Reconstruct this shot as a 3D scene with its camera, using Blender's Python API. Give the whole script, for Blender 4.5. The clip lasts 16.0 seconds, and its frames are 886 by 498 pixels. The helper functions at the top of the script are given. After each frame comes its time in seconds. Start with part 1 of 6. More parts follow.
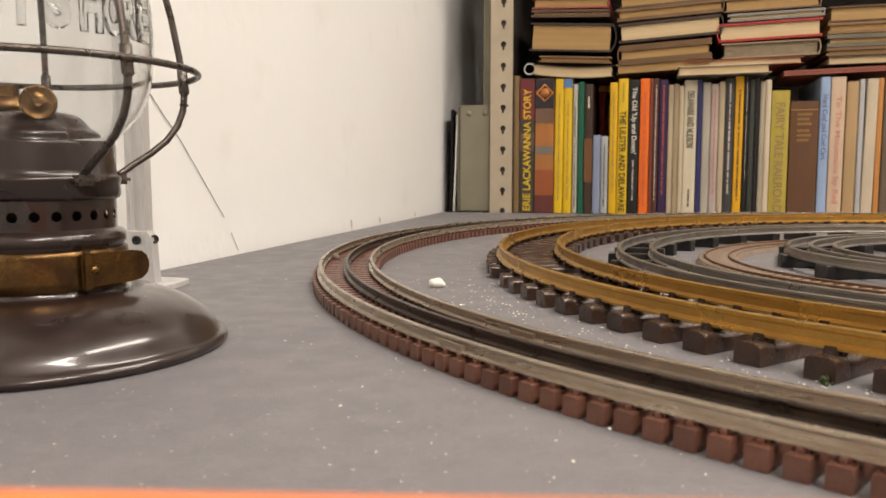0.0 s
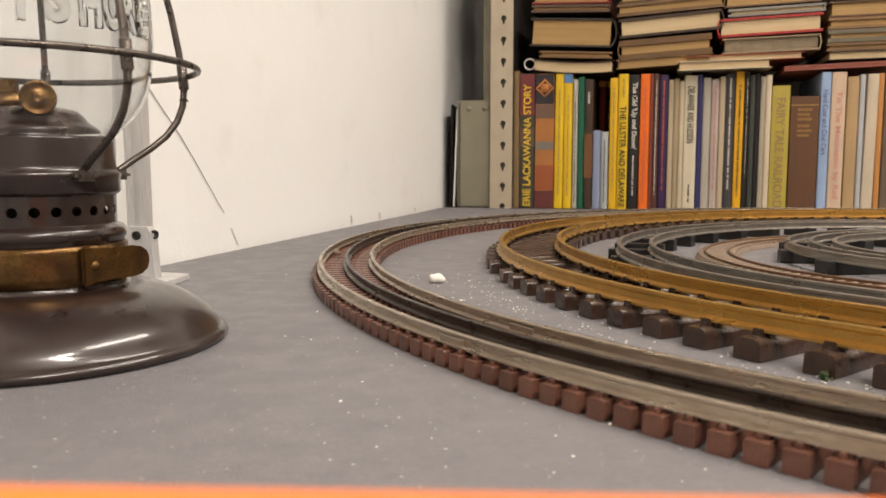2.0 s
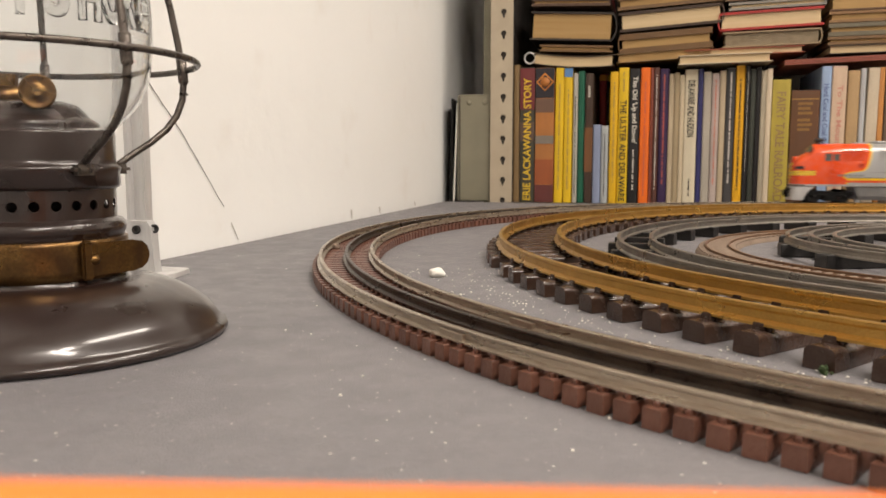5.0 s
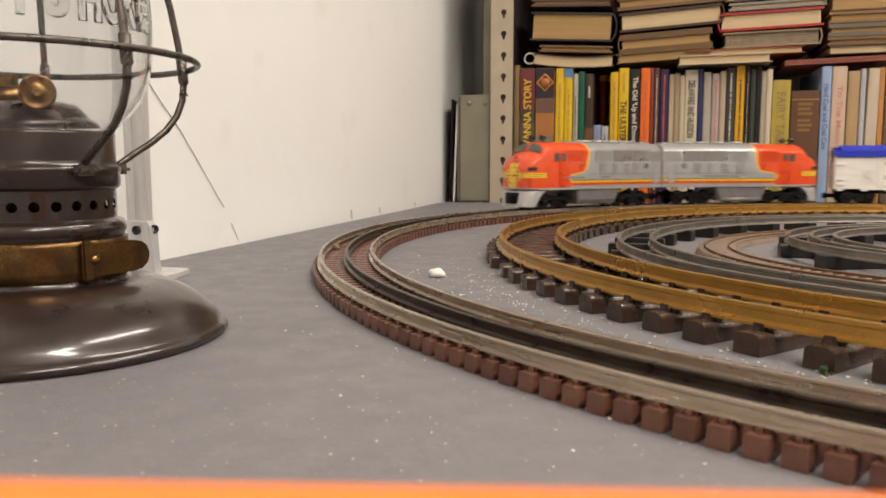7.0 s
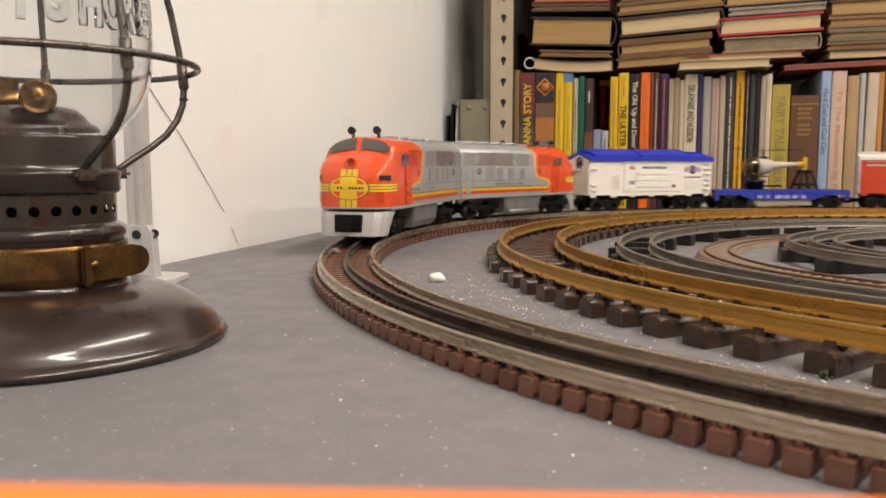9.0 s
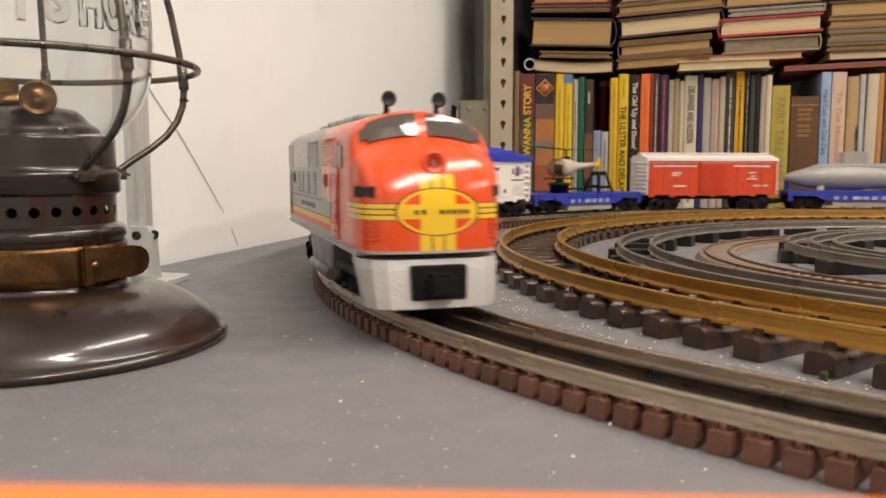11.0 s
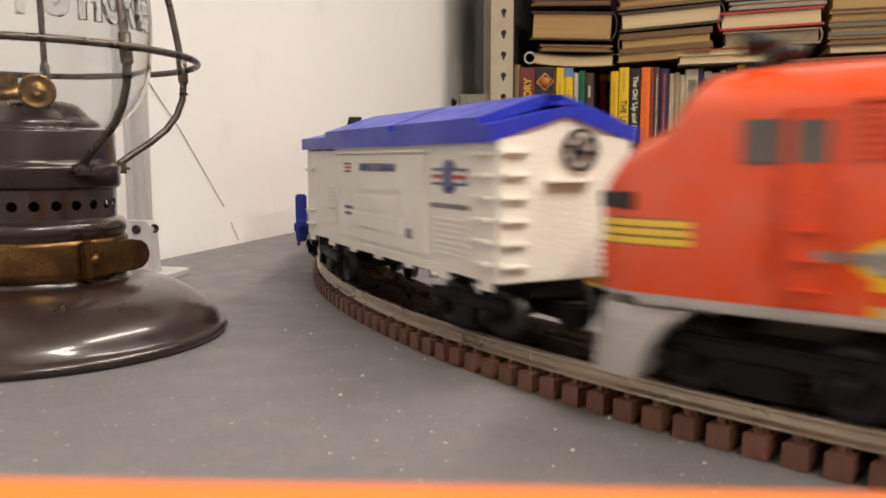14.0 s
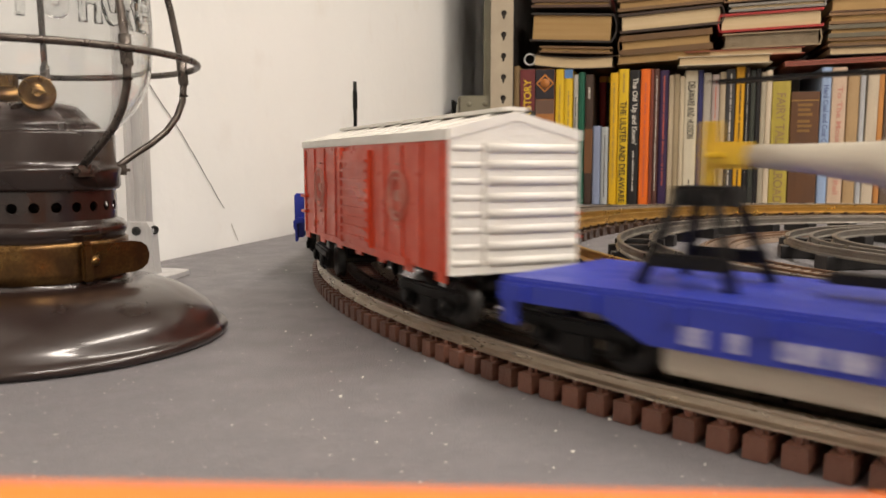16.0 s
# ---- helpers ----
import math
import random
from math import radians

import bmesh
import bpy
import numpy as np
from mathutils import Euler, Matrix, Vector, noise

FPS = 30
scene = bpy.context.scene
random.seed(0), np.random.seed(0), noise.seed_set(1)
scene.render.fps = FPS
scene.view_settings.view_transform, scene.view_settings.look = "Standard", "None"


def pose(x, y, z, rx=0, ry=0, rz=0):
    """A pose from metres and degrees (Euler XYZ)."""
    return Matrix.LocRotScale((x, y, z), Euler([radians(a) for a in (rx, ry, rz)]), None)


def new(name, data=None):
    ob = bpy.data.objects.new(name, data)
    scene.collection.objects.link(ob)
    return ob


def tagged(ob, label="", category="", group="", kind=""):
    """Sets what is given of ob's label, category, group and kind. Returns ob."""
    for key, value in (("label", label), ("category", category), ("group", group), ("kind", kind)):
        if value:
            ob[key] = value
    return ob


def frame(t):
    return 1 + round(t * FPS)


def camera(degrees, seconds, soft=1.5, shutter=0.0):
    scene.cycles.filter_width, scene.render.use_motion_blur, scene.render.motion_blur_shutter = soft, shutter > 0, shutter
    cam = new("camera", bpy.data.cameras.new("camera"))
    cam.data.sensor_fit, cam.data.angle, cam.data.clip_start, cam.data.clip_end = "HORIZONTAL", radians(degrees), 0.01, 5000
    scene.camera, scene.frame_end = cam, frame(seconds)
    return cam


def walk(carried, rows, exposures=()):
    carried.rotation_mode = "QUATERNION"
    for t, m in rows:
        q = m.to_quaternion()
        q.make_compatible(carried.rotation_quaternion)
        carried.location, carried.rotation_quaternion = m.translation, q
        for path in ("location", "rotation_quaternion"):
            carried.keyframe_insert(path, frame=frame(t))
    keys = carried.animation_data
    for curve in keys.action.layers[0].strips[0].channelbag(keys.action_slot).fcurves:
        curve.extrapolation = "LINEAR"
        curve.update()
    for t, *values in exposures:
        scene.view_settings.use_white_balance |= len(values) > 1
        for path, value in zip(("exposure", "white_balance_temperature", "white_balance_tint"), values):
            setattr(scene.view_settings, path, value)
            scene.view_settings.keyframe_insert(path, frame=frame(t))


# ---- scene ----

EYE = 0.0684
cam = camera(58.5, 16.0, soft=1.5, shutter=0.75)
cam.data.dof.use_dof = True
cam.data.dof.focus_distance = 0.44
cam.data.dof.aperture_fstop = 28


def tilt(degrees):
    """The camera on its little stand, nodding by a fraction of a degree."""
    return pose(0, 0, EYE, 90 - 6.171 + degrees, 0, 0)


walk(cam, [(0, tilt(0.53)), (0.5, tilt(0.41)), (1, tilt(0.33)), (1.5, tilt(0.21)), (2, tilt(0.20)), (2.5, tilt(0.13)),
           (3, tilt(0.07)), (3.5, tilt(0)), (4, tilt(-0.12)), (6.5, tilt(-0.25)), (7, tilt(-0.19)), (7.5, tilt(-0.16)),
           (8, tilt(-0.12)), (8.5, tilt(0.01)), (9, tilt(0.13)), (11.5, tilt(0.20)), (12, tilt(0.19)), (12.5, tilt(0.25)),
           (13, tilt(0.08)), (13.5, tilt(-0.16)), (14, tilt(-0.24)), (14.5, tilt(-0.22)), (15, tilt(-0.14)),
           (15.5, tilt(-0.13)), (16, tilt(-0.13))],
     exposures=((0, 0.84), (4, 0.84), (6.5, 0.76), (9, 0.74), (11.5, 0.73), (16, 0.72)))

# ---- light ----
world = bpy.data.worlds.new("room_air")
scene.world = world
world.use_nodes = True
world.node_tree.nodes["Background"].inputs[0].default_value = (1.0, 0.9, 0.78, 1)
world.node_tree.nodes["Background"].inputs[1].default_value = 0.01
LAMP_COLOUR = (1.0, 0.90, 0.81)
CEILING = 1.62
# the ceiling's strip lamps: x, y, turn, watts
LAMPS = ((0.85, 0.42, 75, 12), (0.60, -1.05, 75, 24), (2.1, -0.4, 75, 12))
for lx, ly, turn, watts in LAMPS:
    d = bpy.data.lights.new("strip_light", "AREA")
    d.shape, d.size, d.size_y, d.energy, d.color = "RECTANGLE", 1.15, 0.16, watts, LAMP_COLOUR
    ob = new("strip_light", d)
    ob.matrix_world = pose(lx, ly, CEILING - 0.085, 0, 0, turn)

# ---- materials ----
def nodes_of(name):
    m = bpy.data.materials.new(name)
    m.use_nodes = True
    return m, m.node_tree, m.node_tree.nodes["Principled BSDF"]


def calc(nt, op, a, b=0.0, c=0.0):
    """A Math node; a, b, c are sockets or numbers."""
    n = nt.nodes.new("ShaderNodeMath")
    n.operation = op
    for k, v in enumerate((a, b, c)):
        if isinstance(v, (int, float)):
            n.inputs[k].default_value = v
        else:
            nt.links.new(v, n.inputs[k])
    return n.outputs[0]


def blend(nt, fac, a, b):
    """Mixes two colours by a factor."""
    n = nt.nodes.new("ShaderNodeMix")
    n.data_type = "RGBA"
    for k, v in ((0, fac), (6, a), (7, b)):
        if isinstance(v, (int, float)):
            n.inputs[k].default_value = v
        elif isinstance(v, tuple):
            n.inputs[k].default_value = (*v[:3], 1)
        else:
            nt.links.new(v, n.inputs[k])
    return n.outputs[2]


def grain(nt, scale, detail=4.0, stretch=None, lo=0.35, hi=0.65):
    """Noise from 0 to 1 in the thing's own space."""
    co = nt.nodes.new("ShaderNodeTexCoord")
    out = co.outputs["Object"]
    if stretch:
        mp = nt.nodes.new("ShaderNodeMapping")
        mp.inputs["Scale"].default_value = stretch
        nt.links.new(out, mp.inputs[0])
        out = mp.outputs[0]
    n = nt.nodes.new("ShaderNodeTexNoise")
    n.inputs["Scale"].default_value, n.inputs["Detail"].default_value = scale, detail
    nt.links.new(out, n.inputs["Vector"])
    r = nt.nodes.new("ShaderNodeMapRange")
    r.inputs[1].default_value, r.inputs[2].default_value = lo, hi
    nt.links.new(n.outputs[0], r.inputs[0])
    return r.outputs[0]


def relief(nt, bsdf, height, strength, distance):
    b = nt.nodes.new("ShaderNodeBump")
    b.inputs["Strength"].default_value, b.inputs["Distance"].default_value = strength, distance
    nt.links.new(height, b.inputs["Height"])
    nt.links.new(b.outputs[0], bsdf.inputs["Normal"])


def surface(name, colour, rough=0.6, metal=0.0, second=None, scale=90.0, fine=900.0, wear=0.5, bump=0.25, depth=0.0004, stretch=None, vary=0.0, coat=0.0, gloss=0.5):
    """A painted, printed or bare surface: two scales of colour change, uneven gloss and fine relief."""
    m, nt, b = nodes_of(name)
    second = second or tuple(c * 0.72 for c in colour)
    big, small = grain(nt, scale, 5, stretch), grain(nt, fine, 3, stretch)
    col = blend(nt, calc(nt, "MULTIPLY", big, wear), colour, second)
    col = blend(nt, calc(nt, "MULTIPLY", small, wear * 0.5), col, second)
    if vary:
        info = nt.nodes.new("ShaderNodeObjectInfo")
        h = nt.nodes.new("ShaderNodeHueSaturation")
        nt.links.new(calc(nt, "MULTIPLY_ADD", info.outputs["Random"], vary, 1 - vary / 2), h.inputs["Value"])
        nt.links.new(col, h.inputs["Color"])
        col = h.outputs[0]
    nt.links.new(col, b.inputs["Base Color"])
    nt.links.new(calc(nt, "MULTIPLY_ADD", big, 0.18, max(0.03, rough - 0.09)), b.inputs["Roughness"])
    b.inputs["Metallic"].default_value = metal
    b.inputs["Specular IOR Level"].default_value = gloss
    b.inputs["Coat Weight"].default_value = coat
    b.inputs["Coat Roughness"].default_value = 0.12
    if bump:
        relief(nt, b, small, bump, depth)
    return m


def glass(name, tint, rough=0.02):
    m, nt, b = nodes_of(name)
    b.inputs["Base Color"].default_value = (*tint, 1)
    b.inputs["Transmission Weight"].default_value = 1
    b.inputs["Roughness"].default_value, b.inputs["IOR"].default_value = rough, 1.45
    return m


def glow(name, colour, strength):
    m, nt, b = nodes_of(name)
    b.inputs["Base Color"].default_value = (*colour, 1)
    b.inputs["Emission Color"].default_value = (*colour, 1)
    b.inputs["Emission Strength"].default_value = strength
    return m


def table_cloth():
    """Grey sheet with woven relief, pale scuffs, dark smudges and crumbs of glitter."""
    m, nt, b = nodes_of("grey_table_sheet")
    big, mid, fine = grain(nt, 7, 5), grain(nt, 60, 6), grain(nt, 1500, 2)
    col = blend(nt, big, (0.153, 0.145, 0.154), (0.181, 0.171, 0.178))
    col = blend(nt, calc(nt, "MULTIPLY", mid, 0.22), col, (0.130, 0.126, 0.134))
    smudge = grain(nt, 55, 6, None, 0.62, 0.74)
    col = blend(nt, calc(nt, "MULTIPLY", smudge, 0.30), col, (0.10, 0.09, 0.085))
    weave = grain(nt, 420, 4, (1, 2.2, 1), 0.42, 0.62)
    col = blend(nt, calc(nt, "MULTIPLY", weave, 0.30), col, (0.225, 0.215, 0.22))
    speck = grain(nt, 700, 0, None, 0.80, 0.84)
    col = blend(nt, speck, col, (0.62, 0.58, 0.5))
    nt.links.new(col, b.inputs["Base Color"])
    nt.links.new(calc(nt, "MULTIPLY_ADD", mid, 0.15, 0.5), b.inputs["Roughness"])
    relief(nt, b, fine, 0.5, 0.0004)
    return m


def wall_paint():
    m, nt, b = nodes_of("off_white_wall_paint")
    big, mid = grain(nt, 2.2, 4), grain(nt, 30, 6)
    col = blend(nt, big, (0.82, 0.82, 0.80), (0.785, 0.78, 0.755))
    col = blend(nt, calc(nt, "MULTIPLY", grain(nt, 14, 7, None, 0.6, 0.75), 0.3), col, (0.66, 0.61, 0.55))
    nt.links.new(col, b.inputs["Base Color"])
    b.inputs["Roughness"].default_value = 0.55
    relief(nt, b, mid, 0.3, 0.002)
    return m


def warbonnet():
    """Engine paint: red cab and nose swept into silver flanks, yellow edge, stripes and nose emblem. Object space, nose towards +x."""
    m, nt, b = nodes_of("engine_paint")
    co = nt.nodes.new("ShaderNodeTexCoord")
    sp = nt.nodes.new("ShaderNodeSeparateXYZ")
    nt.links.new(co.outputs["Object"], sp.inputs[0])
    x, y, z = sp.outputs
    ay = calc(nt, "ABSOLUTE", y)
    def sweep_edge(lift):
        """x of the red's rear edge at a height; ramp value v stands for x = 0.06 v + 0.001."""
        ramp = nt.nodes.new("ShaderNodeValToRGB")
        nt.links.new(calc(nt, "MULTIPLY_ADD", calc(nt, "ADD", z, lift), 1 / 0.06, -0.036 / 0.06), ramp.inputs[0])
        stops = ramp.color_ramp.elements
        stops[0].position, stops[0].color = 0.0, (0.72, 0.72, 0.72, 1)
        stops[1].position, stops[1].color = 1.0, (0.26, 0.26, 0.26, 1)
        for p, v in ((0.150, 0.71), (0.170, 0.765), (0.205, 0.79), (0.240, 0.765), (0.265, 0.70), (0.285, 0.57), (0.305, 0.43), (0.345, 0.36), (0.45, 0.31), (0.6, 0.28)):
            e = stops.new(p)
            e.color = (v, v, v, 1)
        return calc(nt, "SUBTRACT", x, calc(nt, "MULTIPLY_ADD", ramp.outputs[0], 0.06, 0.001))
    d = sweep_edge(0.0)
    core = calc(nt, "MINIMUM", calc(nt, "SUBTRACT", d, 0.0017), calc(nt, "MINIMUM", sweep_edge(0.0012), sweep_edge(-0.0012)))
    red = calc(nt, "GREATER_THAN", d, -0.0006)
    rim = calc(nt, "MULTIPLY", red, calc(nt, "LESS_THAN", core, 0.0))

    def between(v, lo, hi):
        return calc(nt, "MULTIPLY", calc(nt, "GREATER_THAN", v, lo), calc(nt, "LESS_THAN", v, hi))
    aft = between(x, -0.1068, 0.0455)
    RED, YEL, SIL, DRK = (0.70, 0.066, 0.005), (0.78, 0.50, 0.012), (0.37, 0.37, 0.37), (0.03, 0.025, 0.02)
    col = blend(nt, red, SIL, RED)
    col = blend(nt, rim, col, YEL)
    col = blend(nt, calc(nt, "MULTIPLY", between(z, 0.0395, 0.0425), aft), col, RED)
    col = blend(nt, calc(nt, "MULTIPLY", between(z, 0.0425, 0.0453), aft), col, YEL)
    col = blend(nt, calc(nt, "MULTIPLY", between(z, 0.0453, 0.0459), between(x, -0.1068, 0.0440)), col, DRK)
    col = blend(nt, calc(nt, "LESS_THAN", z, 0.0372), col, (0.36, 0.355, 0.35))
    # nose: whiskers, tall bar, oval
    fore = calc(nt, "GREATER_THAN", x, 0.083)
    whisk = calc(nt, "MULTIPLY", fore, between(z, 0.0485, 0.0549))
    col = blend(nt, whisk, col, DRK)
    for lo in (0.0488, 0.0509, 0.0530):
        col = blend(nt, calc(nt, "MULTIPLY", fore, between(z, lo, lo + 0.0016)), col, YEL)
    nose = calc(nt, "GREATER_THAN", x, 0.096)
    bar = calc(nt, "MULTIPLY", nose, calc(nt, "MULTIPLY", calc(nt, "LESS_THAN", ay, 0.0068), between(z, 0.0372, 0.0655)))
    ex, ez = calc(nt, "MULTIPLY", y, 1 / 0.0152), calc(nt, "MULTIPLY_ADD", z, 1 / 0.0083, -0.0516 / 0.0083)
    rr = calc(nt, "SQRT", calc(nt, "ADD", calc(nt, "MULTIPLY", ex, ex), calc(nt, "MULTIPLY", ez, ez)))
    inside = calc(nt, "MULTIPLY", nose, calc(nt, "LESS_THAN", rr, 1.0))
    col = blend(nt, inside, col, RED)
    col = blend(nt, calc(nt, "MULTIPLY", inside, between(z, 0.0491, 0.0544)), col, YEL)
    col = blend(nt, bar, col, YEL)
    split = calc(nt, "MULTIPLY", bar, calc(nt, "MULTIPLY", between(ay, 0.0020, 0.0026), calc(nt, "GREATER_THAN", rr, 1.0)))
    col = blend(nt, split, col, DRK)
    oval = calc(nt, "MULTIPLY", nose, between(rr, 0.93, 1.03))
    col = blend(nt, oval, col, YEL)
    col = blend(nt, calc(nt, "MULTIPLY", nose, between(rr, 1.03, 1.08)), col, DRK)
    dust = grain(nt, 130, 5)
    col = blend(nt, calc(nt, "MULTIPLY", dust, 0.12), col, (0.32, 0.29, 0.26))
    nt.links.new(col, b.inputs["Base Color"])
    nt.links.new(calc(nt, "MULTIPLY_ADD", red, -0.22, 0.40), b.inputs["Roughness"])
    nt.links.new(calc(nt, "MULTIPLY_ADD", red, -0.35, 0.35), b.inputs["Metallic"])
    relief(nt, b, grain(nt, 700, 3), 0.08, 0.0003)
    return m


M = {
    "wall": wall_paint(), "sheet": table_cloth(), "warbonnet": warbonnet(),
    "ceiling": surface("ceiling_paint", (0.78, 0.75, 0.70), 0.8, scale=3, fine=40),
    "floor": surface("floor_boards", (0.20, 0.13, 0.08), 0.5, scale=4, fine=60, stretch=(1, 8, 1)),
    "tie": surface("brown_plastic_tie", (0.100, 0.036, 0.022), 0.34, second=(0.16, 0.08, 0.055), vary=0.35, scale=160),
    "tie_big": surface("dark_brown_plastic_tie", (0.036, 0.018, 0.012), 0.22, second=(0.07, 0.045, 0.034), vary=0.25, scale=140),
    "tie_black": surface("black_metal_tie", (0.006, 0.0055, 0.0055), 0.4, second=(0.018, 0.016, 0.015)),
    "nickel": surface("tarnished_nickel_rail", (0.52, 0.455, 0.365), 0.32, 0.9, second=(0.27, 0.205, 0.15), scale=60, stretch=(1, 1, 6)),
    "black_rail": surface("blackened_rail", (0.035, 0.028, 0.024), 0.35, 0.6, second=(0.10, 0.075, 0.055)),
    "brass_rail": surface("tarnished_brass_rail", (0.56, 0.34, 0.085), 0.34, 0.85, second=(0.30, 0.16, 0.04), scale=40),
    "tin": surface("grey_tinplate_rail", (0.36, 0.33, 0.29), 0.36, 0.85, second=(0.17, 0.15, 0.13), scale=50),
    "rust": surface("rusty_brown_rail", (0.22, 0.13, 0.075), 0.5, 0.5, second=(0.12, 0.065, 0.04)),
    "roadbed": surface("tan_cork_roadbed", (0.22, 0.16, 0.115), 0.8, second=(0.13, 0.09, 0.065)),
    "bronze": surface("dark_japanned_steel", (0.013, 0.0065, 0.005), 0.30, 0.05, second=(0.026, 0.014, 0.011), scale=45, bump=0.03, coat=0.6, gloss=0.4),
    "wire": surface("dark_steel_wire", (0.075, 0.062, 0.055), 0.32, 0.8, second=(0.16, 0.14, 0.12), scale=160),
    "brass": surface("aged_brass", (0.24, 0.135, 0.042), 0.3, 0.9, second=(0.06, 0.032, 0.016), scale=70, wear=0.9, bump=0.05),
    "globe": glass("clear_globe_glass", (0.90, 0.91, 0.91)),
    "alu": surface("dull_aluminium", (0.62, 0.61, 0.60), 0.42, 0.45, second=(0.45, 0.44, 0.43), stretch=(1, 1, 0.1)),
    "upright": surface("beige_shelving_paint", (0.44, 0.37, 0.27), 0.5, second=(0.34, 0.28, 0.20), scale=30),
    "olive": surface("olive_grey_metal_paint", (0.23, 0.21, 0.145), 0.5, second=(0.17, 0.155, 0.11), scale=20),
    # shade put into colour: dark behind books, slots and upright; also a seam
    "shadow": surface("dark_shade_and_seam", (0.05, 0.042, 0.035), 0.8, scale=20),
    "black": surface("black_plastic", (0.005, 0.0045, 0.0045), 0.5, second=(0.010, 0.009, 0.008), gloss=0.18),
    "wheel": surface("dark_wheel_steel", (0.035, 0.033, 0.031), 0.4, 0.6, second=(0.02, 0.02, 0.02)),
    "tank": surface("dull_silver_tank_paint", (0.22, 0.215, 0.21), 0.42, 0.35, second=(0.14, 0.135, 0.13)), "silver": surface("silver_paint", (0.40, 0.395, 0.385), 0.38, 0.35, second=(0.33, 0.32, 0.31)),
    "pilot": surface("bright_silver_paint", (0.52, 0.51, 0.50), 0.4, 0.3, second=(0.42, 0.41, 0.40)),
    "mirror": surface("polished_silver_panel", (0.45, 0.445, 0.44), 0.32, 1.0, bump=0.06, second=(0.40, 0.395, 0.39)),
    "red": surface("red_paint", (0.70, 0.066, 0.005), 0.28, second=(0.5, 0.04, 0.008), wear=0.3),
    "cab_glass": surface("smoky_window", (0.10, 0.085, 0.075), 0.08, bump=0.0),
    "cream": surface("off_white_plastic", (0.80, 0.77, 0.70), 0.40, second=(0.72, 0.68, 0.61), wear=0.4),
    "roof_blue": surface("bright_blue_plastic", (0.012, 0.028, 0.46), 0.38, second=(0.02, 0.035, 0.36), wear=0.4),
    "deck_blue": surface("flat_car_blue_plastic", (0.014, 0.03, 0.34), 0.42, second=(0.03, 0.045, 0.30), wear=0.4),
    "box_red": surface("box_car_red", (0.58, 0.062, 0.018), 0.36, second=(0.46, 0.04, 0.015), wear=0.4),
    "white": surface("white_plastic", (0.74, 0.72, 0.67), 0.42, second=(0.64, 0.61, 0.55), wear=0.4),
    "maroon": surface("maroon_paint", (0.20, 0.026, 0.016), 0.4, second=(0.14, 0.02, 0.014)),
    "navy": surface("navy_print", (0.12, 0.13, 0.26), 0.5, bump=0), "print_red": surface("red_print", (0.50, 0.05, 0.03), 0.5, bump=0),
    "grey_print": surface("grey_print", (0.22, 0.21, 0.20), 0.5, bump=0), "faded_print": surface("faded_print", (0.52, 0.20, 0.15), 0.5, bump=0), "white_print": surface("white_print", (0.70, 0.66, 0.62), 0.5, bump=0),
    "sill_print": surface("worn_white_print", (0.50, 0.50, 0.58), 0.5, second=(0.16, 0.17, 0.42), scale=400, wear=0.8, bump=0), "dark_print": surface("dark_print", (0.02, 0.018, 0.018), 0.5, bump=0), "yellow": surface("yellow_plastic", (0.72, 0.46, 0.02), 0.4),
    "boom": surface("warm_grey_plastic", (0.52, 0.47, 0.38), 0.4), "amber": glass("amber_clear_plastic", (0.80, 0.66, 0.40), 0.05),
    "sub": surface("grey_submarine_plastic", (0.30, 0.285, 0.27), 0.36, second=(0.24, 0.23, 0.22)),
    # orange end panes are no lamps: a faint glow stands in for see-through light
    "lit": glow("lit_window", (1.0, 0.75, 0.5), 2.5), "glow_orange": glow("orange_pane_glow", (1.0, 0.16, 0.04), 0.15),
    "lamp": glow("lamp_diffuser", (1.0, 0.9, 0.75), 3.0), "orange": surface("orange_cardboard", (0.90, 0.19, 0.02), 0.55, second=(0.85, 0.24, 0.03), wear=0.3),
    "scuff": surface("grey_wall_scuff", (0.60, 0.565, 0.52), 0.7, bump=0), "crumb": surface("white_plaster_crumb", (0.80, 0.77, 0.70), 0.7), "moss": surface("green_scenery_flock", (0.035, 0.06, 0.018), 0.9),
    # aged page tones, darkened further to carry the shade high on the shelf
    "pages": surface("shaded_yellowed_pages", (0.40, 0.255, 0.10), 0.85, second=(0.26, 0.15, 0.055), scale=25, fine=1500, stretch=(0.15, 0.15, 5)),
    "pages_white": surface("shaded_cream_pages", (0.58, 0.45, 0.27), 0.85, second=(0.42, 0.30, 0.16), scale=25, fine=1500, stretch=(0.15, 0.15, 5)),
    "film_wrap": surface("crumpled_clear_wrap", (0.40, 0.32, 0.22), 0.12, second=(0.25, 0.19, 0.12), scale=120, bump=0.9, depth=0.002),
}


def book_cloth(colour, rough=0.45):
    """Cover stock of one colour, kept once for each colour."""
    key = "book_%d_%d_%d" % tuple(int(c * 255) for c in colour)
    if key not in M:
        M[key] = surface(key, colour, rough, second=tuple(c * 0.68 + 0.01 for c in colour), scale=35, fine=700, wear=0.6, bump=0.15, stretch=(1, 1, 0.35))
    M[key].node_tree.nodes["Principled BSDF"].inputs["Specular IOR Level"].default_value = 0.3
    return M[key]


# ---- mesh helpers ----
def part(name, bm, material, parent=None, label="", smooth=False):
    """Links a bmesh as one mesh object under a thing or a part."""
    me = bpy.data.meshes.new(name)
    bm.to_mesh(me)
    bm.free()
    me.materials.append(material)
    if smooth:
        for p in me.polygons:
            p.use_smooth = True
    ob = new(name, me)
    ob.parent = parent
    return tagged(ob, label)


def twin(ob, m):
    """Another object on the same mesh under the same parent."""
    o = ob.copy()
    scene.collection.objects.link(o)
    o.matrix_basis = m
    return o


